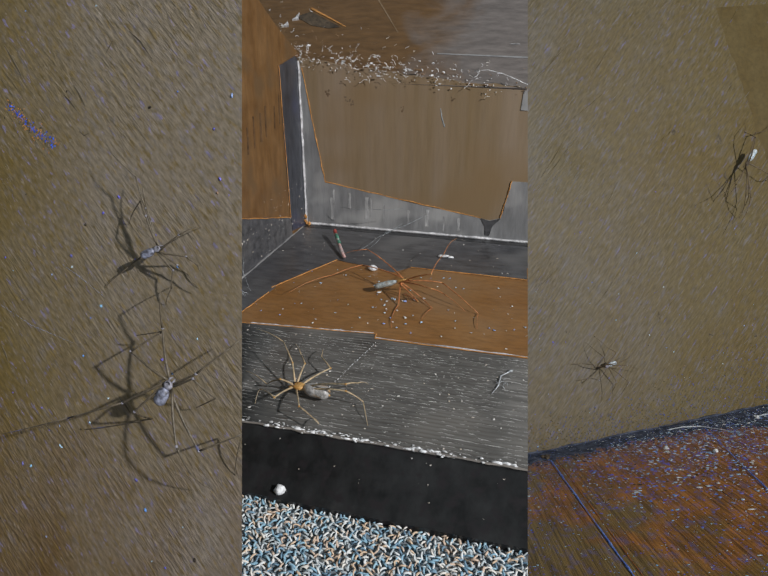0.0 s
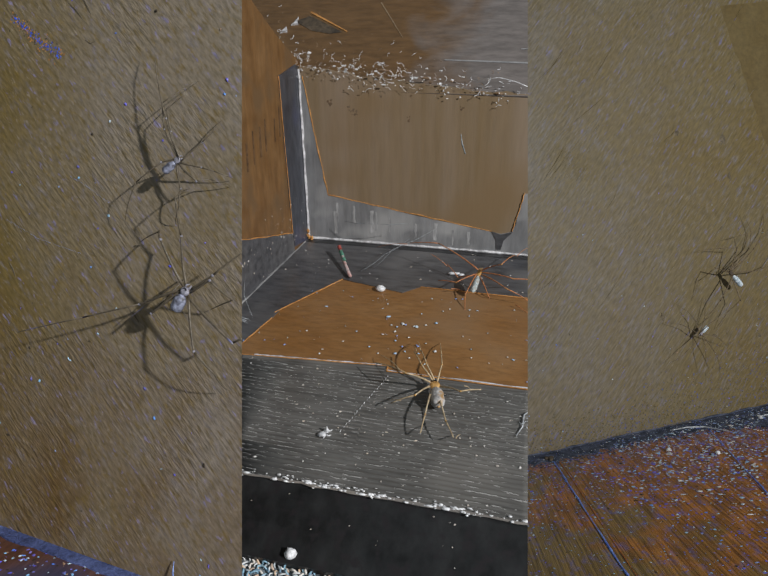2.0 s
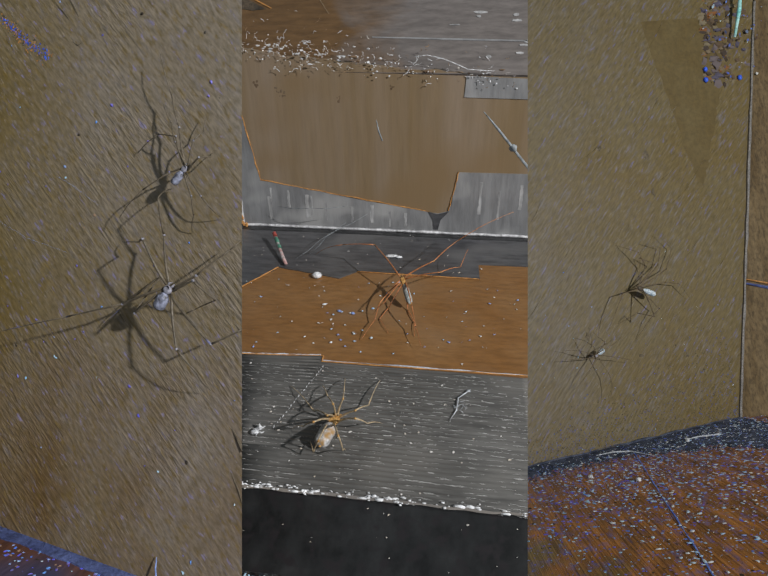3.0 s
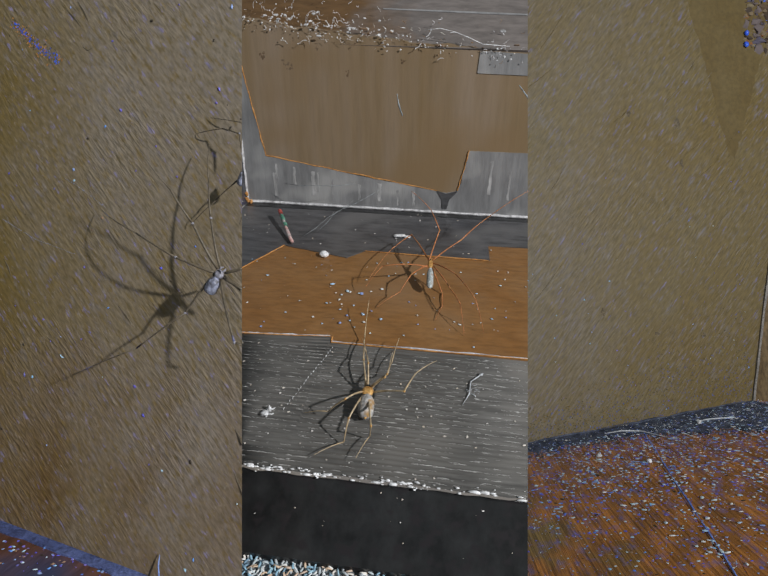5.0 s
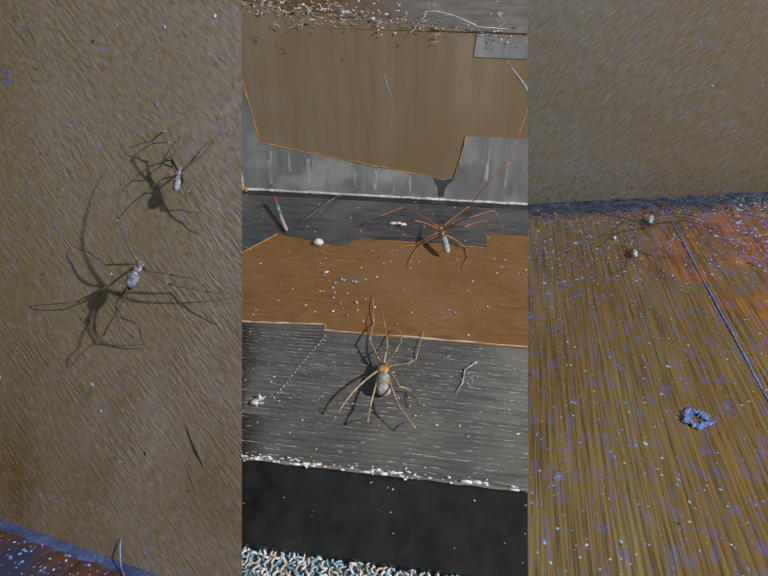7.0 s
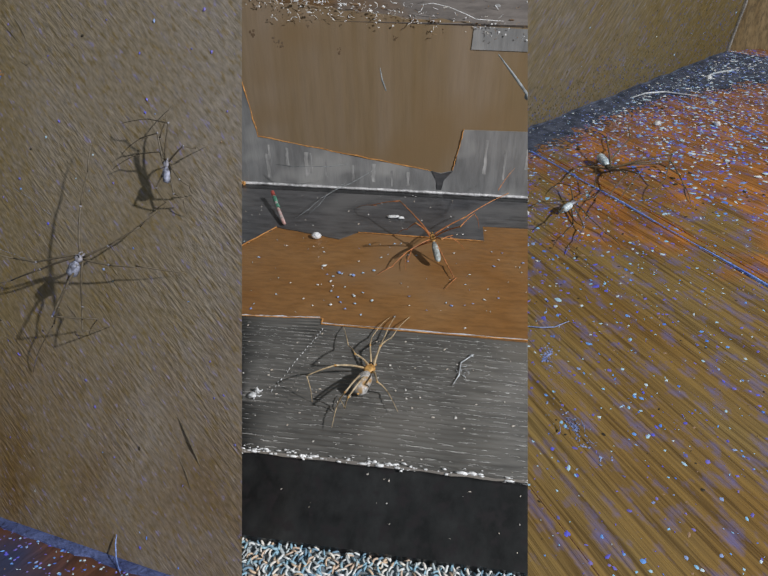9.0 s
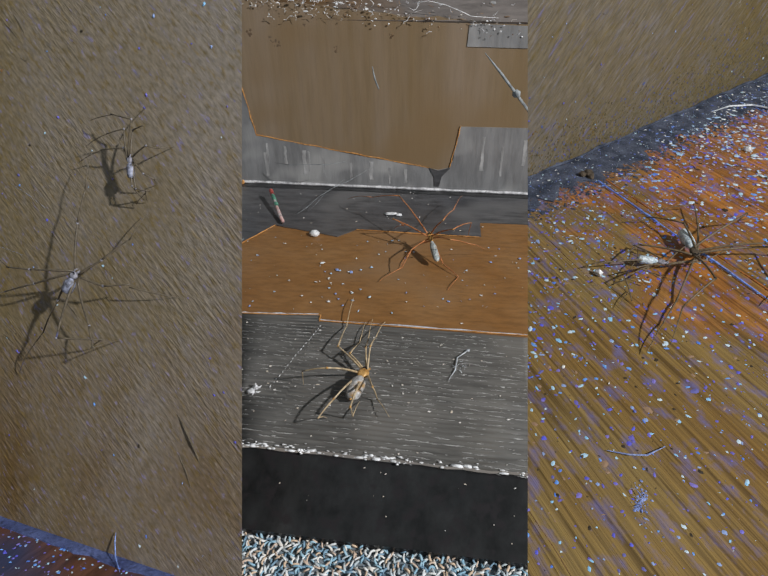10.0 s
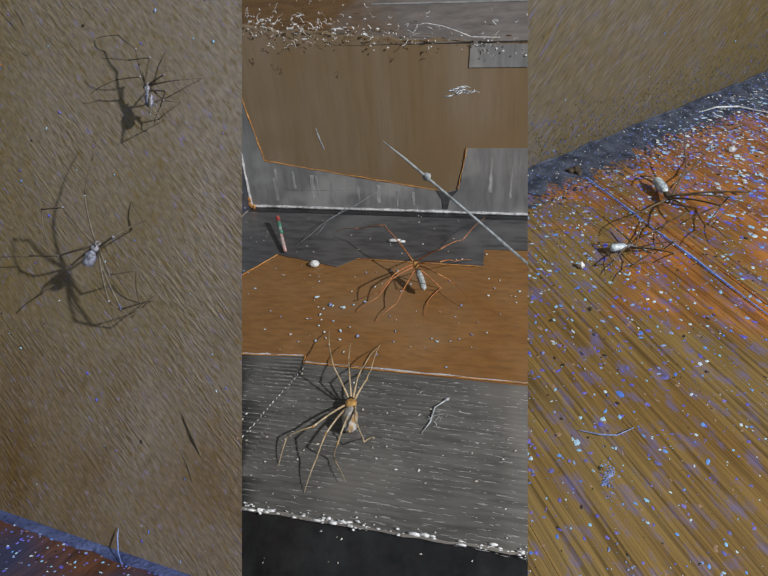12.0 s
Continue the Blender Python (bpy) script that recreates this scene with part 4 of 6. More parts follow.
    blob(bm, (54.2, -133.2, 0.9), (0.5, 0.5, 0.9), rng, 0.3, 2)
    loose("lint_tuft", bm, LINT, "torn white tuft of lint on ribbed tape", "lint")
    bm = bmesh.new()
    blob(bm, (73.2, -27.2, 0.5), (2.6, 1.2, 0.5), rng, 0.25)
    blob(bm, (76.4, -27.8, 0.5), (1.3, 0.8, 0.4), rng, 0.25)
    loose("paper_flake", bm, LINT, "pale flake of paper on dark tape", "paper scrap")
    bm = bmesh.new()
    tube(bm, [(22, -20, 4.5), (27, -30, 2.8), (33, -41, 1.2)], [0.75, 0.75, 0.7], 8)
    stub = loose("plastic_stub", bm, PINK, "short faded plastic stub, red tip and green bands", "plastic stub")
    for (u0, u1), m, name in (((-0.05, 0.10), STUB_RED, "stub_tip"), ((0.16, 0.34), STUB_GREEN, "stub_band"), ((0.44, 0.56), STUB_GREEN, "stub_band")):
        bm = bmesh.new()
        a, b = Vector((22, -20, 4.5)), Vector((32, -39.2, 1.45))
        tube(bm, [a.lerp(b, u0), a.lerp(b, u1)], [0.84, 0.84], 10)
        part(name, bm, m, stub)
    for pts in (((36, -36, 1.5), (44, -26, 6), (52, -14, 9)), ((40, -30, 1), (47, -25, 8), (62, -8, 12)), ((20, -6, 12), (36, -12, 14), (52, -10, 15))):
        bm = bmesh.new()
        mid = [Vector(pts[0]).lerp(Vector(pts[1]), 0.5) + Vector((0, 0, -0.6)), Vector(pts[1]).lerp(Vector(pts[2]), 0.5) + Vector((0, 0, -0.6))]
        line = [pts[0], mid[0], pts[1], mid[1], pts[2]]
        tube(bm, line, [0.05, 0.12, 0.08, 0.13, 0.05], 5)
        loose("cobweb_strand", bm, SILK_GREY, "dusty white cobweb strand", "cobweb")
    bm = bmesh.new()
    for k in range(9):
        a = Vector((0.9, -91 + rng.gauss(0, 1.5), 10 + rng.gauss(0, 1.6)))
        b = Vector((9.5 + rng.gauss(0, 1.5), -84 + rng.gauss(0, 1.5), 0.5))
        line = [a.lerp(b, u) + Vector((0, rng.gauss(0, 0.3), -1.2 * u * (1 - u))) for u in (0, 0.25, 0.5, 0.75, 1)]
        tube(bm, line, [0.03, rng.uniform(0.04, 0.16), rng.uniform(0.06, 0.2), rng.uniform(0.04, 0.16), 0.03], 5)
    for pts in (((0.7, -68, 8), (3, -74, 5), (9, -81, 0.7)), ((0.7, -104, 12), (4, -100, 7), (11, -96, 0.7))):
        tube(bm, pts, [0.03, 0.08, 0.03], 5)
    loose("cobweb_clump", bm, SILK, "dusty clump of old cobweb in the box corner", "cobweb")
    bm = bmesh.new()
    fluff(bm, (103, -118, 0.1), 1.6, 3.4, 7, rng, 0.05)
    tube(bm, [(101, -124, 0.4), (102.5, -120, 0.5), (102.8, -115, 0.5), (106, -111, 0.5)], [0.06, 0.16, 0.2, 0.14], 5)
    blob(bm, (105.5, -111.6, 0.5), (0.7, 0.6, 0.3), rng, 0.3, 1)
    loose("cobweb_scrap", bm, SILK, "scrap of white cobweb on ribbed tape", "cobweb")
    bm = bmesh.new()
    tube(bm, [(103.5, -149.6, 81), (106, -148, 78), (114, -143, 68), (124, -137, 55.5), (140, -127, 36)], [0.06, 0.2, 0.24, 0.26, 0.28], 6)
    blob(bm, (108.5, -146.5, 75), (0.62, 0.62, 0.62), rng, 0.15, 2)
    loose("near_web_strand", bm, SILK_GREY, "thick pale web strand with a bead hanging in the open box", "cobweb")
    bm = bmesh.new()
    tube(bm, [(82.6, -118.7, 73.2), (83.0, -118.6, 71), (83.8, -118.8, 69)], [0.08, 0.18, 0.14], 6)
    loose("web_tatter", bm, SILK_GREY, "small bluish tatter hanging from a web thread", "cobweb")
    bm = bmesh.new()
    fluff(bm, (112.4, -141, 84.6), 2.4, 1.8, 22, rng, 0.06)
    loose("hanging_tuft", bm, SILK, "bluish tuft of cobweb caught on a strand", "cobweb")
    bm = bmesh.new()
    blob(bm, (56, -164, -7.0), (1.3, 1.2, 1.3), rng, 0.25)
    loose("white_crumb", bm, LINT, "white crumb against black tape", "crumb")


# ---- right set: streaked wall, floorboards and dust ----
def right_set():
    unit("right")
    rng = random.Random(9)
    wall = part("wall_right", slab([(-160, -6), (98.6, -6), (100, 0), (125, 104), (154, 230), (-160, 230)], "y", 0, 6), PLASTER_FAR)
    ride(tagged(wall, "streaked grey-brown wall with small marks", "wall", "", "structure"), RIGHT_PATH, "right")
    for x, z, w, h in ((29.0, 51.3, 1.6, 2.8), (74.0, 111.8, 1.5, 2.4), (73.1, 128.4, 1.7, 3.0), (77.8, 34.0, 1.3, 1.2), (50, 135, 1.3, 1.8), (54, 38, 1.8, 1.0)):
        bm = bmesh.new()
        blob(bm, (x, 0.1, z), (w * 0.8, 0.3, h * 0.8), rng, 0.5, 2)
        part("wall_mark", bm, SCUFF, wall, "small brown mark on the wall")
    for k in range(46):
        x, z, a, ln = rng.uniform(-120, 105), rng.uniform(15, 190), rng.uniform(0.5, 0.95), rng.uniform(6, 22)
        bm = bmesh.new()
        tube(bm, [(x, 0.04, z), (x + ln * 0.5 * math.cos(a) + 0.5, -0.05, z + ln * 0.5 * math.sin(a)), (x + ln * math.cos(a), 0.04, z + ln * math.sin(a))], [0.08, rng.uniform(0.12, 0.22), 0.08], 5)
        part("streak", bm, PLASTER_FAR, wall)
    for k in range(70):
        x, z, a, ln = (rng.gauss(-22, 16), rng.gauss(122, 20), 0.72, rng.uniform(3, 14)) if k < 50 else (rng.uniform(-20, 90), rng.uniform(20, 170), 0.74, rng.uniform(2, 8))
        a += rng.gauss(0, 0.06)
        bm = bmesh.new()
        tube(bm, [(x, 0.03, z), (x + ln * 0.5 * math.cos(a), -0.02, z + ln * 0.5 * math.sin(a) + 0.2), (x + ln * math.cos(a), 0.03, z + ln * math.sin(a))], [0.04, rng.uniform(0.06, 0.14), 0.04], 5)
        part("pale_streak", bm, PALE_STREAK, wall)
    left_edge, right_edge = [(82, 192), (86, 172), (90.3, 154.8), (94.7, 128.4), (98, 117), (101, 110)], [(101, 110), (104, 117), (107, 124), (114, 142), (120, 158), (127, 192)]
    edge = []
    for a, b in list(zip(left_edge, left_edge[1:])) + list(zip(right_edge, right_edge[1:])):
        edge += ragged(a, b, 6, 0.7, rng)
    part("damp_stain", slab(edge + [(127, 192)], "y", -0.015, 0.2), STAIN, wall, "brown tapering damp stain")
    bm = bmesh.new()
    for _ in range(160):
        flake(bm, (rng.uniform(-130, 110), -0.1, abs(rng.gauss(0, 50)) + 2), rng.uniform(0.12, 0.38), rng, "y")
    tagged(part("wall_speck", bm, SPECK, wall, "bluish specks on the wall"), kind="stuff")
    # flecks of the wall, crowded here to put its weaker light into colour
    bm = bmesh.new()
    for _ in range(5200):
        x = 100 - 250 * rng.random() ** 1.3
        flake(bm, (x, -0.03, 0.4 + abs(rng.gauss(0, 7 + max(0, x) * 0.14))), rng.uniform(0.12, 0.45), rng, "y", 0.2)
    tagged(part("wall_fleck", bm, FLECK_OCHRE, wall, "ochre and violet flecks, packed to darken the dim wall above the floor joint"), kind="stuff")
    bm = bmesh.new()
    cols = []
    for dx, dy in ((0, 0), (40, -26), (44, -18), (4, 8)):
        cols.append([bm.verts.new(Vector((100.2 + 0.24 * z + dx, dy, z)) * MM) for z in (-6, 60, 110, 170, 230)])
    for a, b in zip(cols, cols[1:] + cols[:1]):
        for k in range(4):
            bm.faces.new((a[k], b[k], b[k + 1], a[k + 1]))
    bm.faces.new([c[0] for c in cols])
    bm.faces.new([c[-1] for c in cols][::-1])
    side = part("wall_right_return", bm, PLASTER_SIDE)
    ride(tagged(side, "brownish return wall at the room corner", "wall", "", "structure"), RIGHT_PATH, "right")
    bm = bmesh.new()
    pts = [(100 + 0.236 * z, -0.5, z) for z in range(0, 200, 6)]
    tube(bm, [(x + rng.uniform(-0.2, 0.2), y, z) for x, y, z in pts], [rng.uniform(0.5, 0.9) for _ in pts], 6)
    part("corner_line", bm, PALE_STREAK, side, "dusty grey seam of the corner")
    # crumbled lumps on the surface; the recess's shade is in their dark colour
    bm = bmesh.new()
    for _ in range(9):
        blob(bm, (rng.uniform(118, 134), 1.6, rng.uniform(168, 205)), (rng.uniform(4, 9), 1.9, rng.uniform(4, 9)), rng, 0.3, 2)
    part("crumbled_hole", bm, HOLE_SHADE, wall, "crumbled plaster, coloured dark for the shade inside a hole")
    bm = bmesh.new()
    for _ in range(420):
        z = 158 + 52 * rng.random()
        x = 111 + (z - 158) * 0.12 + abs(rng.gauss(0, 13))
        k = 0.35 + 1.7 * rng.random() ** 3
        blob(bm, (x, 0.1, z), (k * rng.uniform(0.7, 1.9), k * 0.6, k * rng.uniform(0.5, 1.3)), rng, 0.5, 1)
    tagged(part("hole_rubble", bm, RUBBLE, wall, "brown and grey lumps of broken plaster"), kind="stuff")
    bm = bmesh.new()
    for _ in range(60):
        flake(bm, (113 + 38 * rng.random(), -1.6, 160 + 45 * rng.random()), 0.25 + 0.8 * rng.random() ** 3, rng, "y", 0.8)
    tagged(part("hole_crumb", bm, SPECK_WHITE, wall, "pale crumbs in the hole"), kind="stuff")
    bm = bmesh.new()
    for x, z in ((112.5, 166.5), (111.8, 161.5), (131, 161)):
        blob(bm, (x, -0.6, z), (1.1, 0.9, 1.3), rng, 0.15, 2)
    part("blue_bead", bm, BEAD, wall, "small bright blue beads of glue", True)
    bm = bmesh.new()
    tube(bm, [(135.5, -5, 203), (132.5, -5, 192), (129.5, -3, 180)], [0.55, 0.95, 0.6], 8)
    part("straw", bm, STRAW, wall, "pale turquoise straw sticking out of the hole", True)
    bm = bmesh.new()
    tube(bm, [(115.2, -0.6, 62), (124, -6.6, 58), (134, -13, 53), (152, -25, 46)], [0.5, 0.8, 0.7, 0.8], 6)
    part("cable_line", bm, DUST_BLUE, side, "bluish dusty line across the return wall")
    bm = bmesh.new()
    tube(bm, [(115.4, -0.8, 64), (124, -6.9, 60), (134, -13.4, 55), (152, -25.4, 48)], [0.3, 0.5, 0.45, 0.5], 6)
    part("rust_line", bm, KRAFT_EDGE, side, "rusty line above the bluish one")
    # floor
    floor = part("floor_right", slab([(-160, -186), (112, -186), (112, 0), (-160, 0)], "z", -8, -3), WOOD_DARK)
    ride(tagged(floor, "dusty reddish-brown wooden floorboards", "floor", "", "structure"), RIGHT_PATH, "right")
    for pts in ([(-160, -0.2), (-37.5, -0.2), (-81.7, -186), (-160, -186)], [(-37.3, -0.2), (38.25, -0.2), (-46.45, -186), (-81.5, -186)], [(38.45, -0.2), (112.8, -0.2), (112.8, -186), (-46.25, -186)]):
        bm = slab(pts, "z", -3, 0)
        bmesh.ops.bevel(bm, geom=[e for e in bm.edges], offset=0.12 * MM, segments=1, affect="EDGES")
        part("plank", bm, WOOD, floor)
    # raised grain lines along the boards
    for k in range(60):
        x0, y0, ln = rng.uniform(-170, 90), rng.uniform(-190, -12), rng.uniform(15, 70)
        bm = bmesh.new()
        pts = []
        for i in range(5):
            u = i / 4
            y = y0 - ln * u
            pts.append((x0 - 0.238 * ln * u + rng.uniform(-0.25, 0.25), y, -0.02))
        r = rng.uniform(0.05, 0.12)
        tube(bm, pts, [r * 0.4, r, r, r, r * 0.4], 5)
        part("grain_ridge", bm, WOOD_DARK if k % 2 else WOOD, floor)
    for x0, y0, x1, y1, m, thick in ((-37.4, -4, -81.6, -186, SEAM_BLUE, 1.0), (-36.3, -9, -79.6, -186, SEAM_RUST, 0.8), (38.35, -4, -46.35, -186, SEAM_BLUE, 0.8), (39.3, -12, -44.6, -186, SEAM_RUST, 0.5), (-62, -118, -80, -175, SEAM_BLUE, 0.5), (-72, -128, -92, -185, SEAM_RUST, 0.5)):
        bm = bmesh.new()
        pts = [(x0 + (x1 - x0) * i / 40 + rng.uniform(-0.12, 0.12), y0 + (y1 - y0) * i / 40, -0.08) for i in range(41)]
        tube(bm, pts, [thick * rng.choice((0.2, 0.3, 0.36, 0.42)) for _ in pts], 6)
        part("seam_fill", bm, m, floor, "lint pressed into the board seam")
    edge = [(100, -0.1), (-160, -0.1)] + ragged((-160, -9), (30, -12), 110, 2.6, rng) + ragged((30, -12), (70, -30), 30, 3.2, rng) + ragged((70, -30), (100, -66), 30, 4.5, rng)
    part("dust_band", slab(edge + [(100, -68)], "z", -0.5, 0.3), DUST_GREY, floor, "blue-grey dust band along the wall")
    bm = bmesh.new()
    for _ in range(3400):
        x = rng.uniform(-158, 99)
        reach = 10.5 if x < 30 else 12 + 18 * (x - 30) / 40 if x < 70 else 30 + 36 * (x - 70) / 30
        flake(bm, (x, -reach + rng.gauss(0, 2.2) - abs(rng.gauss(0, 2.0)), 0.05), 0.15 + 0.6 * rng.random() ** 2, rng, "z", 0.3)
    tagged(part("dust_fringe", bm, DUST_GREY, floor, "loose blue-grey dust fraying out over the boards"), kind="stuff")
    bm = bmesh.new()
    pts = [(x, -0.6, 0.6) for x in range(-160, 100, 5)]
    tube(bm, [(x, y + rng.uniform(-0.3, 0.3), z + rng.uniform(-0.3, 0.3)) for x, y, z in pts], [rng.uniform(0.15, 0.55) for _ in pts], 7)
    part("dust_roll", bm, DUST_GREY, floor, "roll of grey dust in the joint")
    bm = bmesh.new()
    for k in range(17000):
        y = rng.uniform(-182, -4) if k % 5 < 3 else -4 - abs(rng.gauss(0, 45))
        x = rng.uniform(-150, 110)
        flake(bm, (x, max(y, -184), 0.02), (0.13 + 0.46 * rng.random() ** 2.2) * (1.45 if x > -35 else 0.95) * (1.35 if rng.random() < 0.05 else 1) * (0.75 if y < -70 else 1.0), rng, "z", 0.14)
    tagged(part("floor_speck", bm, SPECK, floor, "bluish specks of dust"), kind="stuff")
    bm = bmesh.new()
    for _ in range(4600):
        x = rng.uniform(-150, 112)
        y = -1 - abs(rng.gauss(0, 28 if x > -10 else 20))
        flake(bm, (x, y, 0.36 if y > -13 or x > 25 else 0.15), (0.12 + 0.5 * rng.random() ** 3.2) * (0.8 if x > -10 else 0.6), rng, "z", 0.25)
    for _ in range(1700):
        x, y = 104 - abs(rng.gauss(0, 45)), -1 - abs(rng.gauss(0, 42))
        flake(bm, (x, y, 0.36), 0.14 + 0.6 * rng.random() ** 2.8, rng, "z", 0.25)
    tagged(part("floor_grit", bm, SPECK_WHITE, floor, "white grit near the wall"), kind="stuff")
    bm = bmesh.new()
    for _ in range(1500):
        flake(bm, (rng.uniform(-12, 100), -8 - 115 * rng.random() ** 1.3, 0.3), 0.22 + 0.7 * rng.random() ** 2.2, rng, "z", 0.22)
    tagged(part("floor_crumb", bm, GRIT_BLUE, floor, "pale bluish crumbs on the boards"), kind="stuff")

    def loose(name, bm, mat, label, cat):
        return ride(tagged(part(name, bm, mat, None, "", False), label, cat), RIGHT_PATH, "right")
    for x, y, s in ((4.4, -26.8, 1.2), (16.4, -40.1, 1.2), (59.6, -14.3, 1.1), (-71.0, -38.0, 0.9)):
        bm = bmesh.new()
        blob(bm, (x, y, 0.7), (s * 0.8, s, 0.9), rng, 0.35, 1)
        loose("white_chip", bm, LINT, "small white chip of plaster on floorboards", "chip")
    bm = bmesh.new()
    ring = []
    for i in range(30):
        a = i / 30 * 6.283
        k = 2.3 + rng.uniform(-0.6, 0.6)
        ring.append([bm.verts.new(Vector((-88.1 + (k + 0.9 * math.cos(b) + rng.uniform(-0.5, 0.5)) * math.cos(a), -134.3 + 1.1 * (k + 0.9 * math.cos(b) + rng.uniform(-0.5, 0.5)) * math.sin(a), 0.4 + 0.4 * math.sin(b) + rng.uniform(-0.1, 0.25))) * MM) for b in (0, 1.05, 2.1, 3.14, 4.2, 5.25)])
    for i in range(30):
        for k in range(6):
            bm.faces.new((ring[i][k], ring[(i + 1) % 30][k], ring[(i + 1) % 30][(k + 1) % 6], ring[i][(k + 1) % 6]))
    loose("foil_scrap", bm, FOIL, "crumpled ring of blue foil on floorboards", "foil")
    for cx, cy, w, h in ((-124.9, -149.1, 3.4, 4.0), (-116.3, -87.7, 2.2, 6.0), (-106.5, -74.5, 2.6, 2.0)):
        bm = bmesh.new()
        for _ in range(70):
            u = rng.gauss(0, 0.5)
            flake(bm, (cx + w * u + rng.gauss(0, 0.5), cy + h * u * abs(u) * 1.6 + rng.gauss(0, 0.5), 0.05), rng.uniform(0.08, 0.3), rng, "z", 0.3)
        fluff(bm, (cx, cy, 0), w, h, 7, rng, 0.03)
        loose("dust_fluff", bm, LINT_BLUE, "bluish fluff of dust on floorboards", "lint")
    for pts in (((-104, -66.5, 0.3), (-102, -69, 0.4), (-100, -70.6, 0.4), (-96.5, -71.2, 0.3)), ((20, -6.5, 0.6), (27, -8, 1.0), (33, -12, 1.0), (38, -23, 0.5)), ((60, -12, 0.4), (66, -13, 0.7), (72, -15, 0.7), (76, -16, 0.4))):
        bm = bmesh.new()
        tube(bm, pts, [0.06, 0.13, 0.13, 0.06] if pts[0][0] < 0 else [0.12, 0.35, 0.35, 0.12], 5)
        loose("loose_hair", bm, LINT_BLUE if pts[0][0] < 0 else SILK, "curved pale fibre on dusty floorboards", "fibre")
    bm = bmesh.new()
    for _ in range(8):
        blob(bm, (-39.5 + rng.gauss(0, 0.7), -8.5 + rng.gauss(0, 0.9), 0.7), (1.0, 1.0, 0.8), rng, 0.3, 1)
    loose("dark_crumb", bm, DARK_SPOT, "dark crumb at the foot of the wall", "crumb")


left_set()
box_set()
right_set()


# ---- the six spiders ----
unit("left")
S_L1, L_L1 = spider("pale grey cellar spider on plaster, long legs spread", 4.6, 2.1, ABDOMEN_PALE, CHITIN_GREY, LEG_PALE,
                    [(-0.23, 1.90, -0.26, 8.5, 6.1, 6.9), (0.62, 1.90, -0.26, 5.0, 6.6, 6.1), (0.78, 1.55, -0.26, 4.7, 4.8, 8.6), (0.78, 1.10, -0.26, 8.8, 4.8, 6.1), (0.39, 0.90, -0.26, 10.9, 7.5, 9.6), (-0.78, 1.25, -0.26, 8.7, 10.5, 16.0), (-0.62, 1.00, -0.26, 6.9, 8.5, 15.7), (-0.78, 1.70, -0.26, 8.0, 6.0, 7.0)], 0.2, "spiders on the plaster wall")
S_L2, L_L2 = spider("smaller pale cellar spider facing another on plaster", 4.0, 1.4, ABDOMEN_PALE, CHITIN_GREY, LEG_PALE,
                    [(-0.26, 1.60, -0.17, 6.5, 5.4, 7.5), (0.20, 1.60, -0.17, 4.7, 3.8, 4.5), (0.46, 1.51, -0.17, 4.6, 2.4, 3.0), (0.51, 1.22, -0.17, 3.7, 2.1, 3.2), (0.51, 0.92, -0.17, 4.8, 2.3, 3.3), (0.10, 0.76, -0.17, 4.2, 3.2, 4.5), (-0.51, 0.92, -0.17, 2.4, 5.5, 8.0), (-0.51, 1.39, -0.17, 5.0, 4.2, 7.0)], 0.15, "spiders on the plaster wall")
unit("box")
S_M1, L_M1 = spider("tan cellar spider with bluish grey plump abdomen on ribbed tape", 11.4, 3.9, ABDOMEN_TAN, CHITIN_ORANGE, LEG_TAN,
                    [(-0.42, 4.45, -0.35, 10.3, 14.0, 15.1), (0.00, 4.56, -0.35, 6.4, 8.7, 12.3), (0.32, 4.56, -0.35, 6.3, 8.3, 13.1), (0.63, 4.33, -0.35, 6.4, 8.5, 14.2), (-1.05, 3.42, -0.35, 12.1, 7.0, 7.7), (-0.94, 2.28, -0.35, 14.2, 5.9, 7.7), (0.21, 2.05, -0.35, 16.5, 5.9, 7.7), (1.05, 3.19, -0.35, 10.2, 5.9, 7.7)], 0.24, "spiders in the box")
S_M2, L_M2 = spider("slender reddish-legged cellar spider on brown cardboard", 13.5, 2.3, ABDOMEN_BUFF, CHITIN_ORANGE, LEG_RED,
                    [(-0.39, 5.40, -0.26, 22.0, 13.5, 18.9), (-0.70, 4.59, -0.26, 14.0, 7.9, 10.4), (-0.78, 3.51, -0.26, 10.0, 8.0, 9.0), (-0.47, 2.43, -0.26, 10.0, 8.0, 9.0), (0.39, 5.40, -0.26, 12.4, 22.0, 24.0), (0.70, 4.59, -0.26, 13.9, 17.7, 10.8), (0.78, 3.51, -0.26, 16.0, 9.2, 10.4), (0.47, 2.43, -0.26, 10.0, 8.0, 9.0)], 0.23, "spiders in the box")
unit("right")
S_R1, L_R1 = spider("dark-legged cellar spider with bluish white abdomen", 10.0, 2.5, ABDOMEN_WHITE, DARK_SPOT, LEG_DARK,
                    [(-0.50, 3.80, -0.28, 9.3, 9.4, 9.8), (-0.25, 4.00, -0.28, 11.4, 8.0, 10.4), (0.17, 4.00, -0.28, 14.5, 7.7, 9.8), (0.50, 3.80, -0.28, 15.9, 8.6, 9.8), (0.76, 3.20, -0.28, 17.5, 10.7, 9.8), (0.84, 2.60, -0.28, 13.7, 7.7, 9.8), (0.59, 1.80, -0.28, 14.9, 7.7, 9.8), (-0.76, 2.40, -0.28, 12.2, 7.7, 9.8)], 0.22, "spiders on the floorboards")
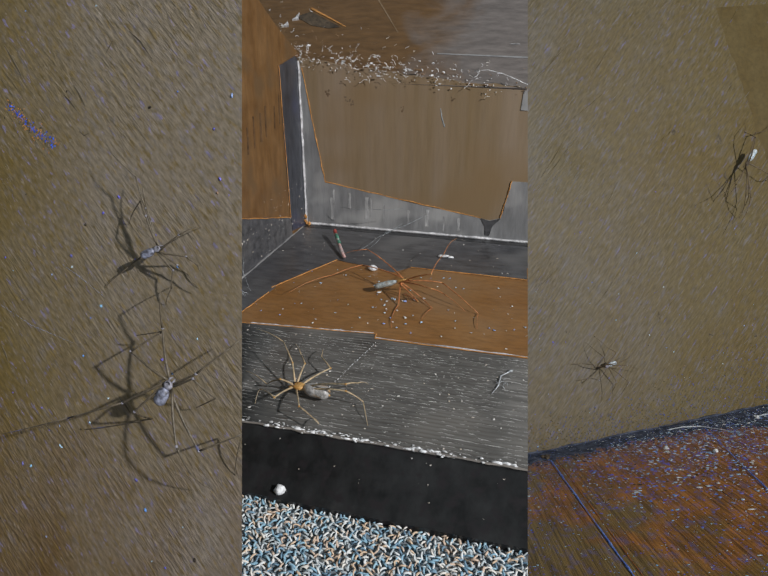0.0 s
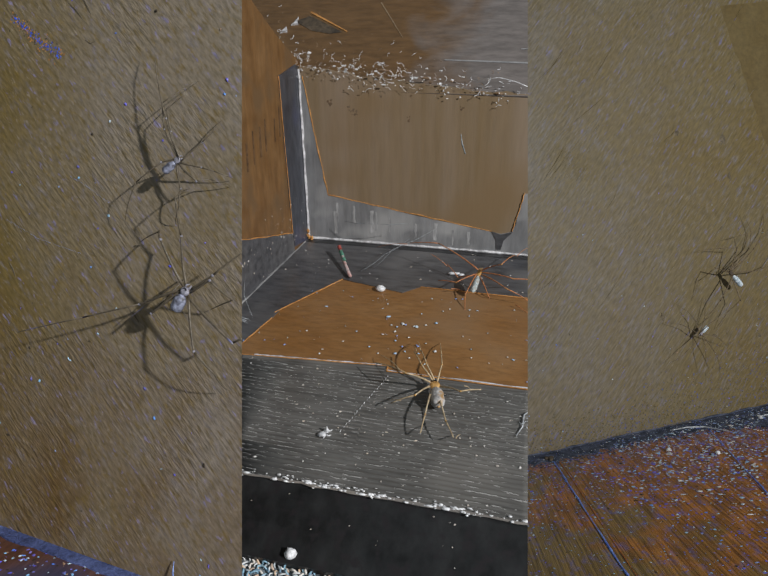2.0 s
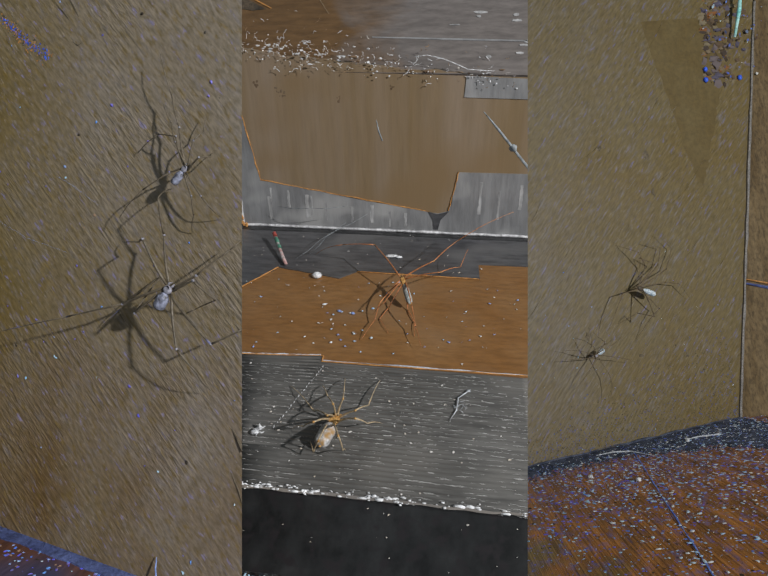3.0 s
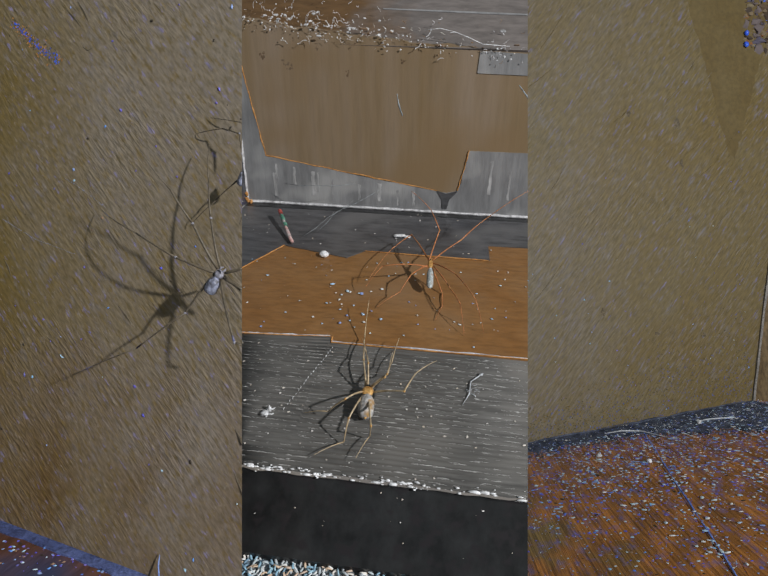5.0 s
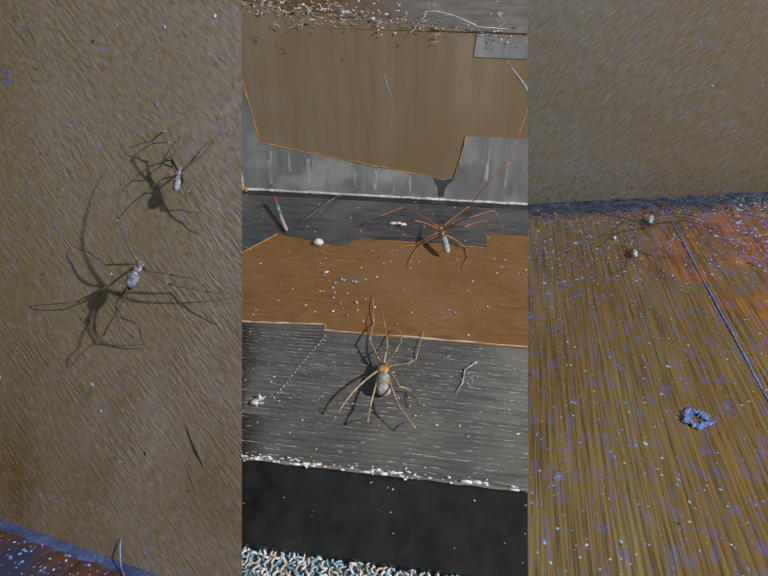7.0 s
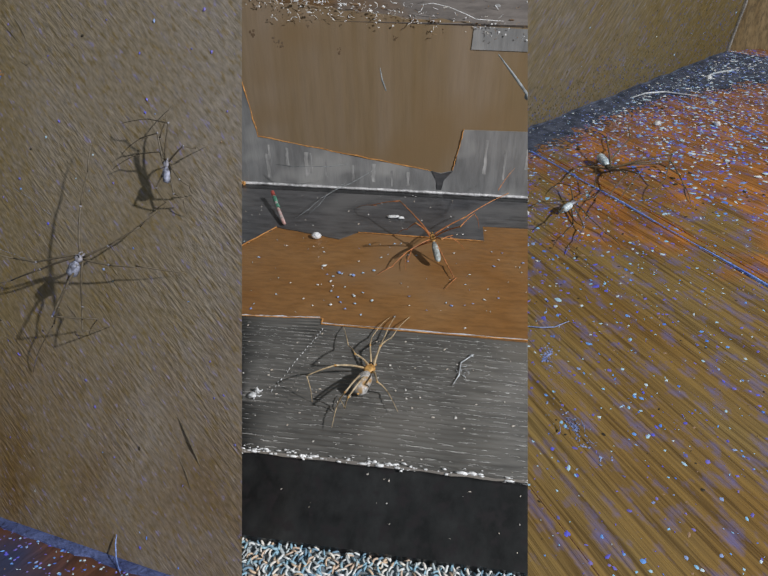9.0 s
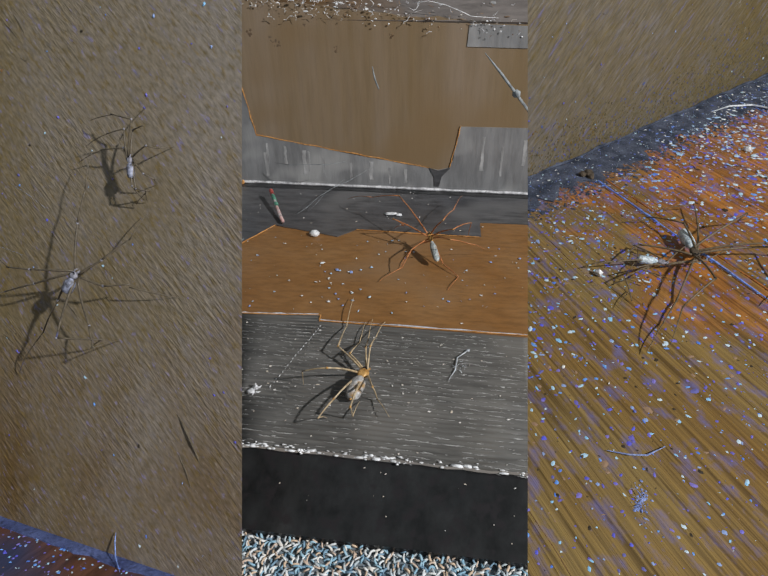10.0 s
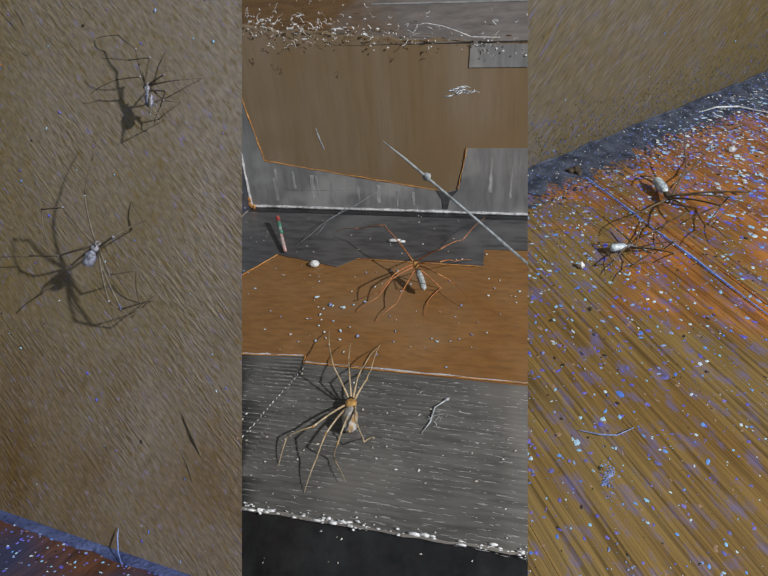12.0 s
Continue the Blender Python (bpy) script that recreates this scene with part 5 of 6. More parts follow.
S_R2, L_R2 = spider("small pale cellar spider crouching beside a larger one", 6.0, 1.9, ABDOMEN_WHITE, CHITIN_GREY, LEG_DARK,
                    [(-0.72, 2.38, -0.24, 7.2, 4.9, 6.3), (-0.65, 1.75, -0.24, 10.0, 4.9, 6.3), (-0.36, 1.26, -0.24, 7.8, 5.2, 6.7), (0.22, 1.26, -0.24, 11.2, 5.0, 6.5), (0.72, 1.68, -0.24, 8.7, 5.2, 6.9), (0.65, 2.31, -0.24, 6.8, 5.3, 7.0), (0.29, 2.66, -0.24, 7.9, 4.9, 6.3), (-0.36, 2.66, -0.24, 7.1, 4.9, 6.3)], 0.16, "spiders on the floorboards")


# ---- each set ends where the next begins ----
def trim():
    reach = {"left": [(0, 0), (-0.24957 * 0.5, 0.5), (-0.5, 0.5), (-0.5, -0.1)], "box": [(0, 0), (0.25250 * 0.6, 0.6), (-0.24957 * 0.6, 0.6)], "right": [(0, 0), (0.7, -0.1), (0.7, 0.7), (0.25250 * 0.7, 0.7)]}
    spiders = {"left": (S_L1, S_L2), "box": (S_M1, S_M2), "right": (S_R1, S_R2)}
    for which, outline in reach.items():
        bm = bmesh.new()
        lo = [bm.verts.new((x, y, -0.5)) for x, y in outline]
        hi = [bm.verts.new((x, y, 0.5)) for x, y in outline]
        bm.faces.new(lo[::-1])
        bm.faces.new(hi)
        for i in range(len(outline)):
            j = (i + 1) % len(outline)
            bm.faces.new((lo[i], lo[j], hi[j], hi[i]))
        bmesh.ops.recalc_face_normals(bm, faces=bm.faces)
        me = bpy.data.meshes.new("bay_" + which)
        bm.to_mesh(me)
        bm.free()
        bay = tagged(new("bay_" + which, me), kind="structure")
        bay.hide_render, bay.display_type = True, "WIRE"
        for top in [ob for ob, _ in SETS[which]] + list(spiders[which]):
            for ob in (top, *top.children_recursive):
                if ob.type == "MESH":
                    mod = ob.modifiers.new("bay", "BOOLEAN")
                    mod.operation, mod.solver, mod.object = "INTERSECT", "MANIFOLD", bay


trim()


# ---- what moves ----
def between(t, rows):
    """The values of a table at t seconds."""
    ts = [r[0] for r in rows]
    return [float(np.interp(t, ts, [r[k] for r in rows])) for k in range(1, len(rows[0]))]


def crawl(sp, path, table, height, stand, pitch=0):
    """A spider on its set: table of seconds, place on wall or floor in the set's millimetres, and heading."""
    walk(sp, [(t, m @ stand(t, between(t, table), height) @ pose(0, 0, 0, pitch, 0, 0)) for t, m in path])


def on_wall(t, at, h):
    return pose(at[0] * MM, -h * MM, at[1] * MM, 90, 0, 0) @ pose(0, 0, 0, 0, 0, at[2])


def on_floor(t, at, h):
    return pose(at[0] * MM, at[1] * MM, h * MM, 0, 0, at[2])


def dropping(low, h):
    """On the wall until 4.8 s, then down to the floor, where the table low holds."""
    def stand(t, at, height):
        if t <= 4.8:
            return on_wall(t, at, height)
        if t < 5.0:
            return pose(at[0] * MM * 0.4, -12 * MM, at[1] * MM * 0.35, 45, 0, 0) @ pose(0, 0, 0, 0, 0, at[2])
        return on_floor(t, between(t, low), h)
    return stand


def glide(ob, rows):
    """walk() with rows put in between wherever a joint turns far."""
    out = []
    for (t, a), (u, b) in zip(rows, rows[1:]):
        out.append((t, a))
        n = math.ceil(a.to_quaternion().rotation_difference(b.to_quaternion()).angle / 1.2)
        out += [(t + (u - t) * k / n, a.lerp(b, k / n)) for k in range(1, n)]
    walk(ob, out + rows[-1:])


def steps(leg, rows):
    """A leg's joints: seconds, then bearing and rise of thigh, shin and foot, in degrees, in the spider's space."""
    if rows[0][0] > 0:
        rows = [(0.0, *rows[0][1:])] + rows
    if rows[-1][0] < 12:
        rows = rows + [(12.0, *rows[-1][1:])]
    thighs, shins, feet = [], [], []
    reach, run = Vector((leg["thigh"], 0, 0)), Vector((leg["shin"], 0, 0))
    for t, a, b, c, d, e, f in rows:
        up, mid, low = pose(0, 0, 0, 0, -b, a), pose(0, 0, 0, 0, -d, c), pose(0, 0, 0, 0, -f, e)
        back = up.inverted()
        thighs.append((t, Matrix.Translation(leg["hip"]) @ up))
        shins.append((t, Matrix.Translation(reach) @ back @ mid))
        feet.append((t, Matrix.Translation(reach + back @ mid @ run) @ back @ low))
    glide(leg, thighs)
    for ob in leg.children:
        if ob.name.startswith("shin"):
            glide(ob, shins)
        elif ob.name.startswith("foot"):
            glide(ob, feet)


def motions():
    for which in SETS.values():
        for ob, path in which:
            walk(ob, path)
    unit("left")
    crawl(S_L1, LEFT_PATH, [(0, 28.1, 6.5, -35), (0.5, 28.2, 6.2, -35), (1, 28.1, 6.3, -35), (1.5, 26.7, 6.7, -35), (1.7, 28.2, 6.5, -35), (2, 29.5, 5.2, -35), (2.5, 30.2, 5.7, -35), (3, 29.5, 5.3, -35), (5, 38.0, 8.3, -35), (5.5, 33.8, 8.7, -35), (6, 37.4, 8.3, -35), (6.5, 30.7, 7.2, -35), (7, 33.9, 10.3, -35), (9, 22.9, 11.5, -35), (9.5, 22.9, 9.1, -35), (10, 21.6, 7.9, -35), (10.5, 23.3, 14.6, -35), (11, 27.9, 14.4, -35), (11.5, 21.9, 10.3, -35), (12, 26.3, 11.8, -35)], 6.8, on_wall)
    steps(L_L1[0], [(0, 141, -11, 112, 18, -162, -66), (2, 138, -12, 118, 18, -194, -64), (3, 138, -11, 118, 18, -192, -64), (5, 139, -5, 135, -11, -227, -16), (5.5, 141, 1, 135, -12, -232, -25), (7, 150, 3, 113, -1, -223, -25), (9.5, 117, -3, 107, -5, -244, -10), (12, 134, 2, 107, -3, -252, -14)])
    steps(L_L1[1], [(0, 57, 7, 72, -14, 85, -52), (2, 62, 5, 71, -13, 84, -43), (3, 59, 3, 73, -18, 84, -41), (5.5, 39, -7, 72, -20, 77, -36), (7, -1, -12, 21, -16, 24, -31), (9.5, 63, -13, 69, -15, 82, -21), (12, 54, 18, 95, -62, 175, -21)])
    steps(L_L1[2], [(0, 55, 12, -22, -30, -122, -30), (2, 59, 11, -24, -38, -130, -30), (3, 56, 9, -24, -37, -130, -30), (5, -2, 3, -18, -37, -88, -26), (5.5, 11, -12, -18, -17, -31, -28), (7, 24, -13, 22, -16, -29, -18), (9.5, 17, -13, 30, -16, 25, -28), (12, -42, -8, 43, -17, -87, -31)])
    steps(L_L1[3], [(0, -43, 12, -41, -17, -45, -45), (2, -48, 6, -18, -13, -69, -52), (3, -48, 5, -20, -13, -64, -49), (5, 12, 6, -27, -20, -69, -29), (5.5, -33, -9, 14, -7, -159, -34), (7, -106, -4, -41, -4, -50, -57), (9.5, -63, -12, -35, 23, 59, -86), (12, -45, 2, -25, -38, 87, -38)])
    steps(L_L1[4], [(0, -34, -7, 56, -15, -80, -20), (2, -8, 1, 59, -13, -78, -19), (3, -12, 1, 59, -14, -77, -18), (5, -32, 16, 7, -36, -123, -27), (5.5, -102, -8, -11, -2, -142, -29), (7, -98, -10, 25, 18, -98, -42), (9.5, -77, 15, 23, -38, -122, -29), (12, -36, -4, 48, 5, -128, -38)])
    steps(L_L1[5], [(0, -121, 5, -130, 7, -131, -2), (2, -129, 0, -134, 8, -135, -3), (3, -127, 2, -134, 8, -135, -2), (5, -96, 3, -111, 7, -125, -5), (5.5, -118, 15, -121, -1, -129, -1), (7, -121, -12, -128, -11, -141, -10), (9.5, -133, 3, -135, -12, -137, -13), (12, -135, -4, -146, -15, -145, -8)])
    steps(L_L1[6], [(0, -105, 10, -97, -59, -134, -1), (2, -114, 2, -268, -36, -115, 1), (3, -111, 4, -241, -46, -111, 1), (5, -168, 15, -173, -1, -165, -25), (5.5, -179, 16, -178, -2, -166, -18), (7, -82, 2, -102, -10, -116, -17), (9.5, -98, -9, -93, -8, -103, -14), (12, -118, -6, -120, -19, -122, -11)])
    steps(L_L1[7], [(0, -178, -0, 67, -18, -137, -13), (2, -215, 10, 192, -47, -132, -23), (3, -214, 11, 218, -44, -147, -27), (5, -212, 13, 150, 20, -208, 24), (5.5, -215, 9, 148, 16, -191, 9), (7, -145, -11, 191, -13, -157, -22), (9.5, -137, 15, 213, -3, -180, 34), (12, -200, 11, 215, -9, -46, 1)])
    crawl(S_L2, LEFT_PATH, [(0, 24.2, 28.6, -70), (0.5, 26.2, 28.0, -68), (1, 25.8, 28.3, -67), (1.5, 24.2, 27.4, -65), (1.7, 25.9, 27.5, -62), (2, 26.7, 26.6, -58), (2.5, 29.3, 25.9, -50), (3, 31.2, 24.8, -45), (5, 41.8, 25.2, -25), (5.5, 39.0, 25.5, -20), (6, 41.7, 27.9, -17), (6.5, 41.5, 26.5, -15), (7, 41.5, 26.2, -13), (9, 41.1, 26.7, -2), (9.5, 39.3, 27.4, -0), (10, 33.7, 27.3, 2), (10.5, 32.7, 32.1, 3), (11, 39.4, 32.5, 5), (11.5, 39.2, 38.0, 6), (12, 38.2, 38.0, 8)], 3.7, on_wall)
    steps(L_L2[0], [(0, 177, 4, 176, 3, -151, -4), (2, 164, 4, 161, -2, -203, -9), (3, 147, -5, 148, -1, -211, 1), (5.5, 93, 9, 194, -35, -160, -11), (7, 111, 17, 202, -28, -165, -18), (9.5, 66, 12, 162, -11, -182, -16), (12, 96, -1, 135, -10, -197, -18)])
    steps(L_L2[1], [(0, 176, 3, 175, 2, 170, -9), (2, 164, 4, 160, -4, 132, -47), (3, 160, 2, 156, -14, 172, -20), (5.5, 105, 8, 75, -42, 95, -19), (7, 173, -10, 39, 1, 121, -37), (9.5, 103, -11, 48, 16, 101, -47), (12, 2, 18, 127, -52, 103, -25)])
    steps(L_L2[2], [(0, 101, 4, 96, -17, -159, -81), (2, 97, -12, 100, -10, -219, -43), (3, 118, 2, 106, -37, -230, -18), (5.5, 47, 12, 80, -21, -277, -35), (7, 47, -12, 66, -11, -300, -12), (9.5, 23, 18, -35, -80, -341, -57), (12, -6, 2, -3, -23, -340, -63)])
    steps(L_L2[3], [(0, 31, -13, 26, -13, 12, -17), (2, 43, -12, 40, -13, 33, -32), (3, 74, 18, 67, -64, 154, -58), (5.5, -41, -12, -70, -5, 271, -9), (7, -50, 11, -75, -58, 266, -46), (12, -51, 3, -17, -23, 149, -62)])
    steps(L_L2[4], [(0, 60, -13, 32, -11, 2, -11), (2, 17, 7, 73, -44, 29, -47), (3, -11, 2, -9, -12, -35, -62), (5.5, -22, -3, -93, 9, -117, 1), (7, -73, -9, -47, -15, -53, -18), (12, -89, 17, 15, -55, -181, -60)])
    steps(L_L2[5], [(0, 17, -12, -36, -8, -66, -27), (2, -32, -9, -42, 1, -80, -36), (3, -27, 2, -52, -17, -86, -36), (5.5, -25, 21, -115, -17, -101, -10), (7, -162, -8, -130, 12, -124, -1), (9.5, -106, 6, -67, -45, -158, -20), (12, -18, 11, -146, -22, -151, -25)])
    steps(L_L2[6], [(0, -85, -7, -86, -14, -83, -13), (2, -110, 15, -90, 6, -72, -18), (3, -121, 4, -107, 8, -102, -12), (5.5, -97, -4, -124, -10, -124, -14), (7, -240, 6, -161, -9, -145, -16), (12, -261, 5, -191, -4, -180, -14)])
    steps(L_L2[7], [(0, 169, 18, -156, -27, -77, -26), (2, 173, 2, -213, 2, 101, -33), (3, 150, -0, -147, -11, 246, -18), (5.5, 125, -1, -176, -16, 201, -18), (7, 118, 1, -172, -13, 208, -17), (12, 54, 12, -190, 1, 159, -10)])
    unit("box")
    crawl(S_M1, BOX_PATH, [(0, 53.9, -137.6, 81), (0.5, 31.8, -117.0, 150), (0.8, 39.3, -107.4, 112), (1, 52.6, -97.5, 42), (1.4, 70.0, -91.0, 30), (1.5, 118.0, -86.0, 26), (1.6, 86.0, -110.0, 22), (1.7, 70.0, -112.0, 20), (2, 79.1, -113.5, 15), (2.5, 75.4, -114.8, -2), (3, 72.1, -133.5, -9), (5, 77.6, -128.7, 6), (5.5, 80.2, -132.6, 3), (6, 80.5, -130.9, 8), (6.5, 79.8, -131.5, 8), (7, 83.0, -123.8, 9), (9, 79.8, -126.7, -8), (9.5, 79.0, -128.3, -11), (10, 79.5, -130.2, -9), (10.5, 76.7, -132.0, 14), (11, 84.0, -123.4, 5), (11.5, 83.7, -123.3, 16), (12, 82.8, -122.3, 13)], 2.8, on_floor)
    steps(L_M1[0], [(0, -178, 18, 52, -23, -149, 21), (1, -278, 37, 107, 7, -269, -17), (2.5, -101, 34, 133, -24, -229, -9), (3, -78, 43, 132, -32, -221, -7), (5, 98, 8, 93, -10, -272, 18), (6, 96, 21, 89, -8, -273, -5), (7, 108, 7, 86, -15, -269, -0), (9, 256, 53, 118, -29, -244, -15), (9.5, 274, 54, 122, -24, -254, -19), (10, 149, 11, 102, -14, -258, 1), (10.5, 262, 43, 93, -8, -275, 3), (11, 129, 22, 99, 3, -298, -21), (11.5, 257, 62, 98, -23, -264, -18), (12, 121, 39, 101, -16, -263, -20)])
    steps(L_M1[1], [(0, 162, 45, 66, -36, 64, -8), (1, 116, 48, 94, -3, 87, -32), (2.5, 151, 31, 110, -9, 109, -18), (3, 281, 70, 123, -26, 122, -22), (5, 452, 53, 98, -18, 100, -16), (6, 437, 20, 97, -4, 97, -19), (7, 439, 24, 93, -4, 95, -7), (9, 470, 19, 104, -22, 83, -6), (9.5, 579, 75, 131, -27, 88, -15), (10, 507, 17, 93, -19, 101, -7), (10.5, 458, 78, 74, -28, 58, -22), (11, 472, 37, 93, -10, 85, -23), (11.5, 445, 36, 85, -22, 85, -13), (12, 453, 50, 96, -11, 91, -16)])
    steps(L_M1[2], [(0, 37, 43, 49, 18, 70, -4), (1, 60, 53, 74, 1, 71, -16), (2.5, 141, 41, 103, -8, 101, -19), (3, 7, 74, 110, -26, 110, -21), (5, 6, 45, 83, -16, 82, -5), (6, -43, 61, 82, -28, 83, -18), (7, -19, 63, 77, -20, 91, -18), (9, 85, 23, 100, -22, 92, -7), (9.5, 123, 33, 99, -18, 94, -14), (10, 109, 31, 105, -24, 103, -9), (10.5, -28, 59, 72, -16, 59, -16), (11, 81, 36, 85, -8, 80, -17), (11.5, 68, 22, 79, -19, 74, -9), (12, 68, 45, 81, -19, 76, -18)])
    steps(L_M1[3], [(0, 3, 35, 38, -15, 39, -16), (1, 14, 51, 54, -8, 49, -20), (2.5, 86, 21, 96, -11, 98, -13), (3, -6, 40, 84, -29, 95, -9), (5, -21, 53, 85, -32, 86, -12), (6, -2, 51, 82, -16, 82, -12), (7, -14, 23, 72, -31, 77, -2), (9, 90, 23, 84, -20, 83, -8), (9.5, 108, 24, 98, -25, 100, -5), (10, 95, 52, 99, -22, 96, -17), (10.5, 49, 31, 44, 4, 73, -16), (11, 72, 18, 84, -11, 82, 6), (11.5, 57, 44, 78, -10, 70, -17), (12, 52, 30, 85, -24, 81, -9)])
    steps(L_M1[4], [(0, -145, 14, -107, -14, 41, -27), (1, -139, 11, -144, 10, 53, -51), (2.5, -102, 30, -204, -42, 149, -29), (3, -89, 37, -215, -43, 145, -39), (5, -109, 30, -199, -49, 159, -24), (6, -112, 24, -207, -41, 193, -21), (7, -120, 10, -118, -6, 132, -28), (9, -117, 35, -148, -13, -22, -82), (9.5, -123, 32, -168, -18, -26, -60), (10, -119, 37, -179, -21, 119, -66), (10.5, -108, 24, -150, -22, 60, -36), (11, -122, 20, -180, -20, 125, -32), (11.5, -125, 18, -166, -1, 261, -41), (12, -128, 11, -175, -19, 258, -19)])
    steps(L_M1[5], [(0, -91, 15, -54, -42, -146, -16), (1, -112, -1, -118, 4, -310, -19), (2.5, -90, 17, -92, -22, -257, -34), (3, -77, 25, -211, -65, -238, -22), (5, -100, 18, -122, -70, -143, 3), (6, -97, 9, -118, 9, -182, -44), (7, -99, 6, -94, 11, -264, -40), (9, -91, 19, -204, -63, -439, 2), (9.5, -105, 11, -122, -1, -382, -40), (10, -94, 17, -105, -10, -265, -44), (10.5, -102, 15, -128, -2, -311, -49), (11, -102, 17, -110, -11, -462, -44), (11.5, -111, 15, -128, -61, -456, 15), (12, -106, 19, -117, -34, -472, -28)])
    steps(L_M1[6], [(0, -103, 26, -9, -27, -1, -34), (1, -92, 4, -90, 1, 10, -27), (2.5, -81, 13, -55, -10, 109, -41), (3, -62, 32, 82, -74, 106, -44), (5, -84, 17, 99, -65, 250, 3), (6, -77, 13, 98, -70, 255, 19), (7, -78, 10, -57, -10, 99, -33), (9, -89, 20, -227, -66, 125, -19), (9.5, -80, 16, -273, -60, 93, -13), (10, -80, 18, -257, -65, 97, -16), (10.5, -89, 12, -282, -66, 242, 16), (11, -96, 15, -259, -63, 296, 8), (11.5, -94, 21, -270, -75, 438, -19), (12, -97, 16, -206, -72, 295, 2)])
    steps(L_M1[7], [(0, -23, 5, 53, 5, 25, -14), (1, -58, 2, -85, 28, 15, -46), (2.5, -60, 36, 61, -29, 75, -44), (3, -36, 39, 68, -46, 72, -36), (5, -29, 26, 62, 14, 45, 0), (6, -38, 30, 68, -8, 93, -9), (7, -74, 16, 44, -44, -75, 14), (9, -67, 25, 61, -57, -55, 2), (9.5, -61, 21, 67, -66, -38, 19), (10, -63, 25, 80, -69, -51, 8), (11, -79, 2, -73, 9, 47, -29), (12, -85, 21, -68, -13, 70, -38)])
    crawl(S_M2, BOX_PATH, [(0, 60.5, -70.2, -88), (0.5, 43.5, -72.1, -75), (0.8, 56.2, -56.4, -46), (1, 46.0, -56.2, -68), (1.4, 74.0, -46.0, -44), (1.5, 122.0, -41.0, -40), (1.7, 95.0, -41.0, -30), (2, 83.6, -41.7, -8), (2.5, 91.7, -39.3, 20), (3, 83.0, -63.6, 21), (5, 88.2, -65.0, 4), (5.5, 92.3, -76.7, 6), (6, 91.9, -61.3, 11), (6.5, 91.9, -54.6, 16), (7, 93.3, -47.7, 17), (9, 91.8, -59.4, 16), (9.5, 92.0, -58.5, 17), (10, 92.3, -61.6, 18), (10.5, 91.5, -66.4, 18), (11, 95.7, -50.8, 18), (11.5, 91.9, -62.7, 24), (12, 88.8, -58.5, 25)], 5.2, on_floor, 20)
    steps(L_M2[0], [(0, -121, 16, -40, 10, -40, 7), (0.5, -164, 18, -113, 0, -141, -9), (1, -159, 18, -143, -3, -147, -9), (3, -257, -8, -210, -19, -226, -44), (5, -251, -19, -121, 15, -110, 11), (6, -145, 34, -238, -52, -241, -39), (7, -243, -17, -141, 18, -239, -43), (9.5, -251, -3, -227, -36, -237, -40), (10, -253, -1, -222, -31, -237, -38), (10.5, -248, -4, -222, -30, -237, -37), (11, -245, -4, -222, -32, -240, -40), (12, -255, -5, -224, -35, -234, -40)])
    steps(L_M2[1], [(0, -137, 29, -124, 32, -92, 3), (0.5, -39, 4, -22, -10, -72, 8), (3, -134, 2, -113, 4, -126, 9), (5, -285, 11, -244, 25, -221, 18), (6, -278, 15, -237, 18, -91, 65), (7, -161, 39, -258, -58, -249, -63), (9.5, -147, 56, -250, -56, -244, -52), (10, -221, 3, -336, -49, -250, -50), (11, -155, 34, -190, -62, -222, -48), (12, -136, 30, -150, -27, -205, -42)])
    steps(L_M2[2], [(0, -11, -36, -4, 1, 8, -3), (0.5, -135, -24, 49, -15, -14, 5), (3, -125, 21, -123, 21, 131, -66), (5, -125, 21, -116, -6, 216, -12), (6, -170, -13, -154, -17, 245, 18), (7, -180, -37, -168, 2, 218, 13), (10, -139, 14, -123, -5, 201, -14), (12, -153, 6, -135, -5, 200, -13)])
    steps(L_M2[3], [(0, 77, -49, 35, -18, -14, 5), (0.5, 49, -51, 1, -0, -7, 3), (3, 228, -21, -127, 16, -84, 20), (5, 208, 33, -172, -1, -132, -28), (6, 226, 17, -166, -15, -117, -5), (7, 182, -37, -121, 17, -108, 19), (10, 128, -52, -127, 16, -115, 18), (12, 236, 17, -126, -4, -152, -11)])
    steps(L_M2[4], [(0, 64, 9, 176, -4, 175, -6), (0.5, 69, 14, 171, -13, 170, -11), (1, 37, 15, 161, -15, 158, -14), (2.5, -54, 51, 46, -25, 49, -28), (3, 6, 27, 46, -16, 10, 20), (5, 34, 19, 58, -13, 28, 19), (6, 49, 2, 63, -18, 64, -23), (7, 16, 35, -0, 61, 60, 34), (9.5, 7, 27, 48, -16, 59, -23), (10, -67, 66, 61, -33, 62, -27), (10.5, 33, 12, 58, -34, 64, -13), (11, -44, 54, 51, -23, 55, -21), (12, -31, 50, 45, -34, 47, -20)])
    steps(L_M2[5], [(0, 96, -19, 51, -38, 1, -1), (0.5, 19, -23, 42, -14, 3, -17), (3, -24, 30, 40, -31, 56, 1), (5, -54, 26, -72, 23, -64, -48), (6, -53, 43, 44, -37, -93, -11), (7, -62, 44, 42, -28, 19, -62), (9.5, -42, 51, 57, -26, 37, -68), (10, -62, 51, 46, -31, 68, -71), (10.5, -64, 54, 44, -30, 22, -82), (11, 13, 7, 64, -22, -54, -25), (12, -61, 44, 46, -44, 23, -32)])
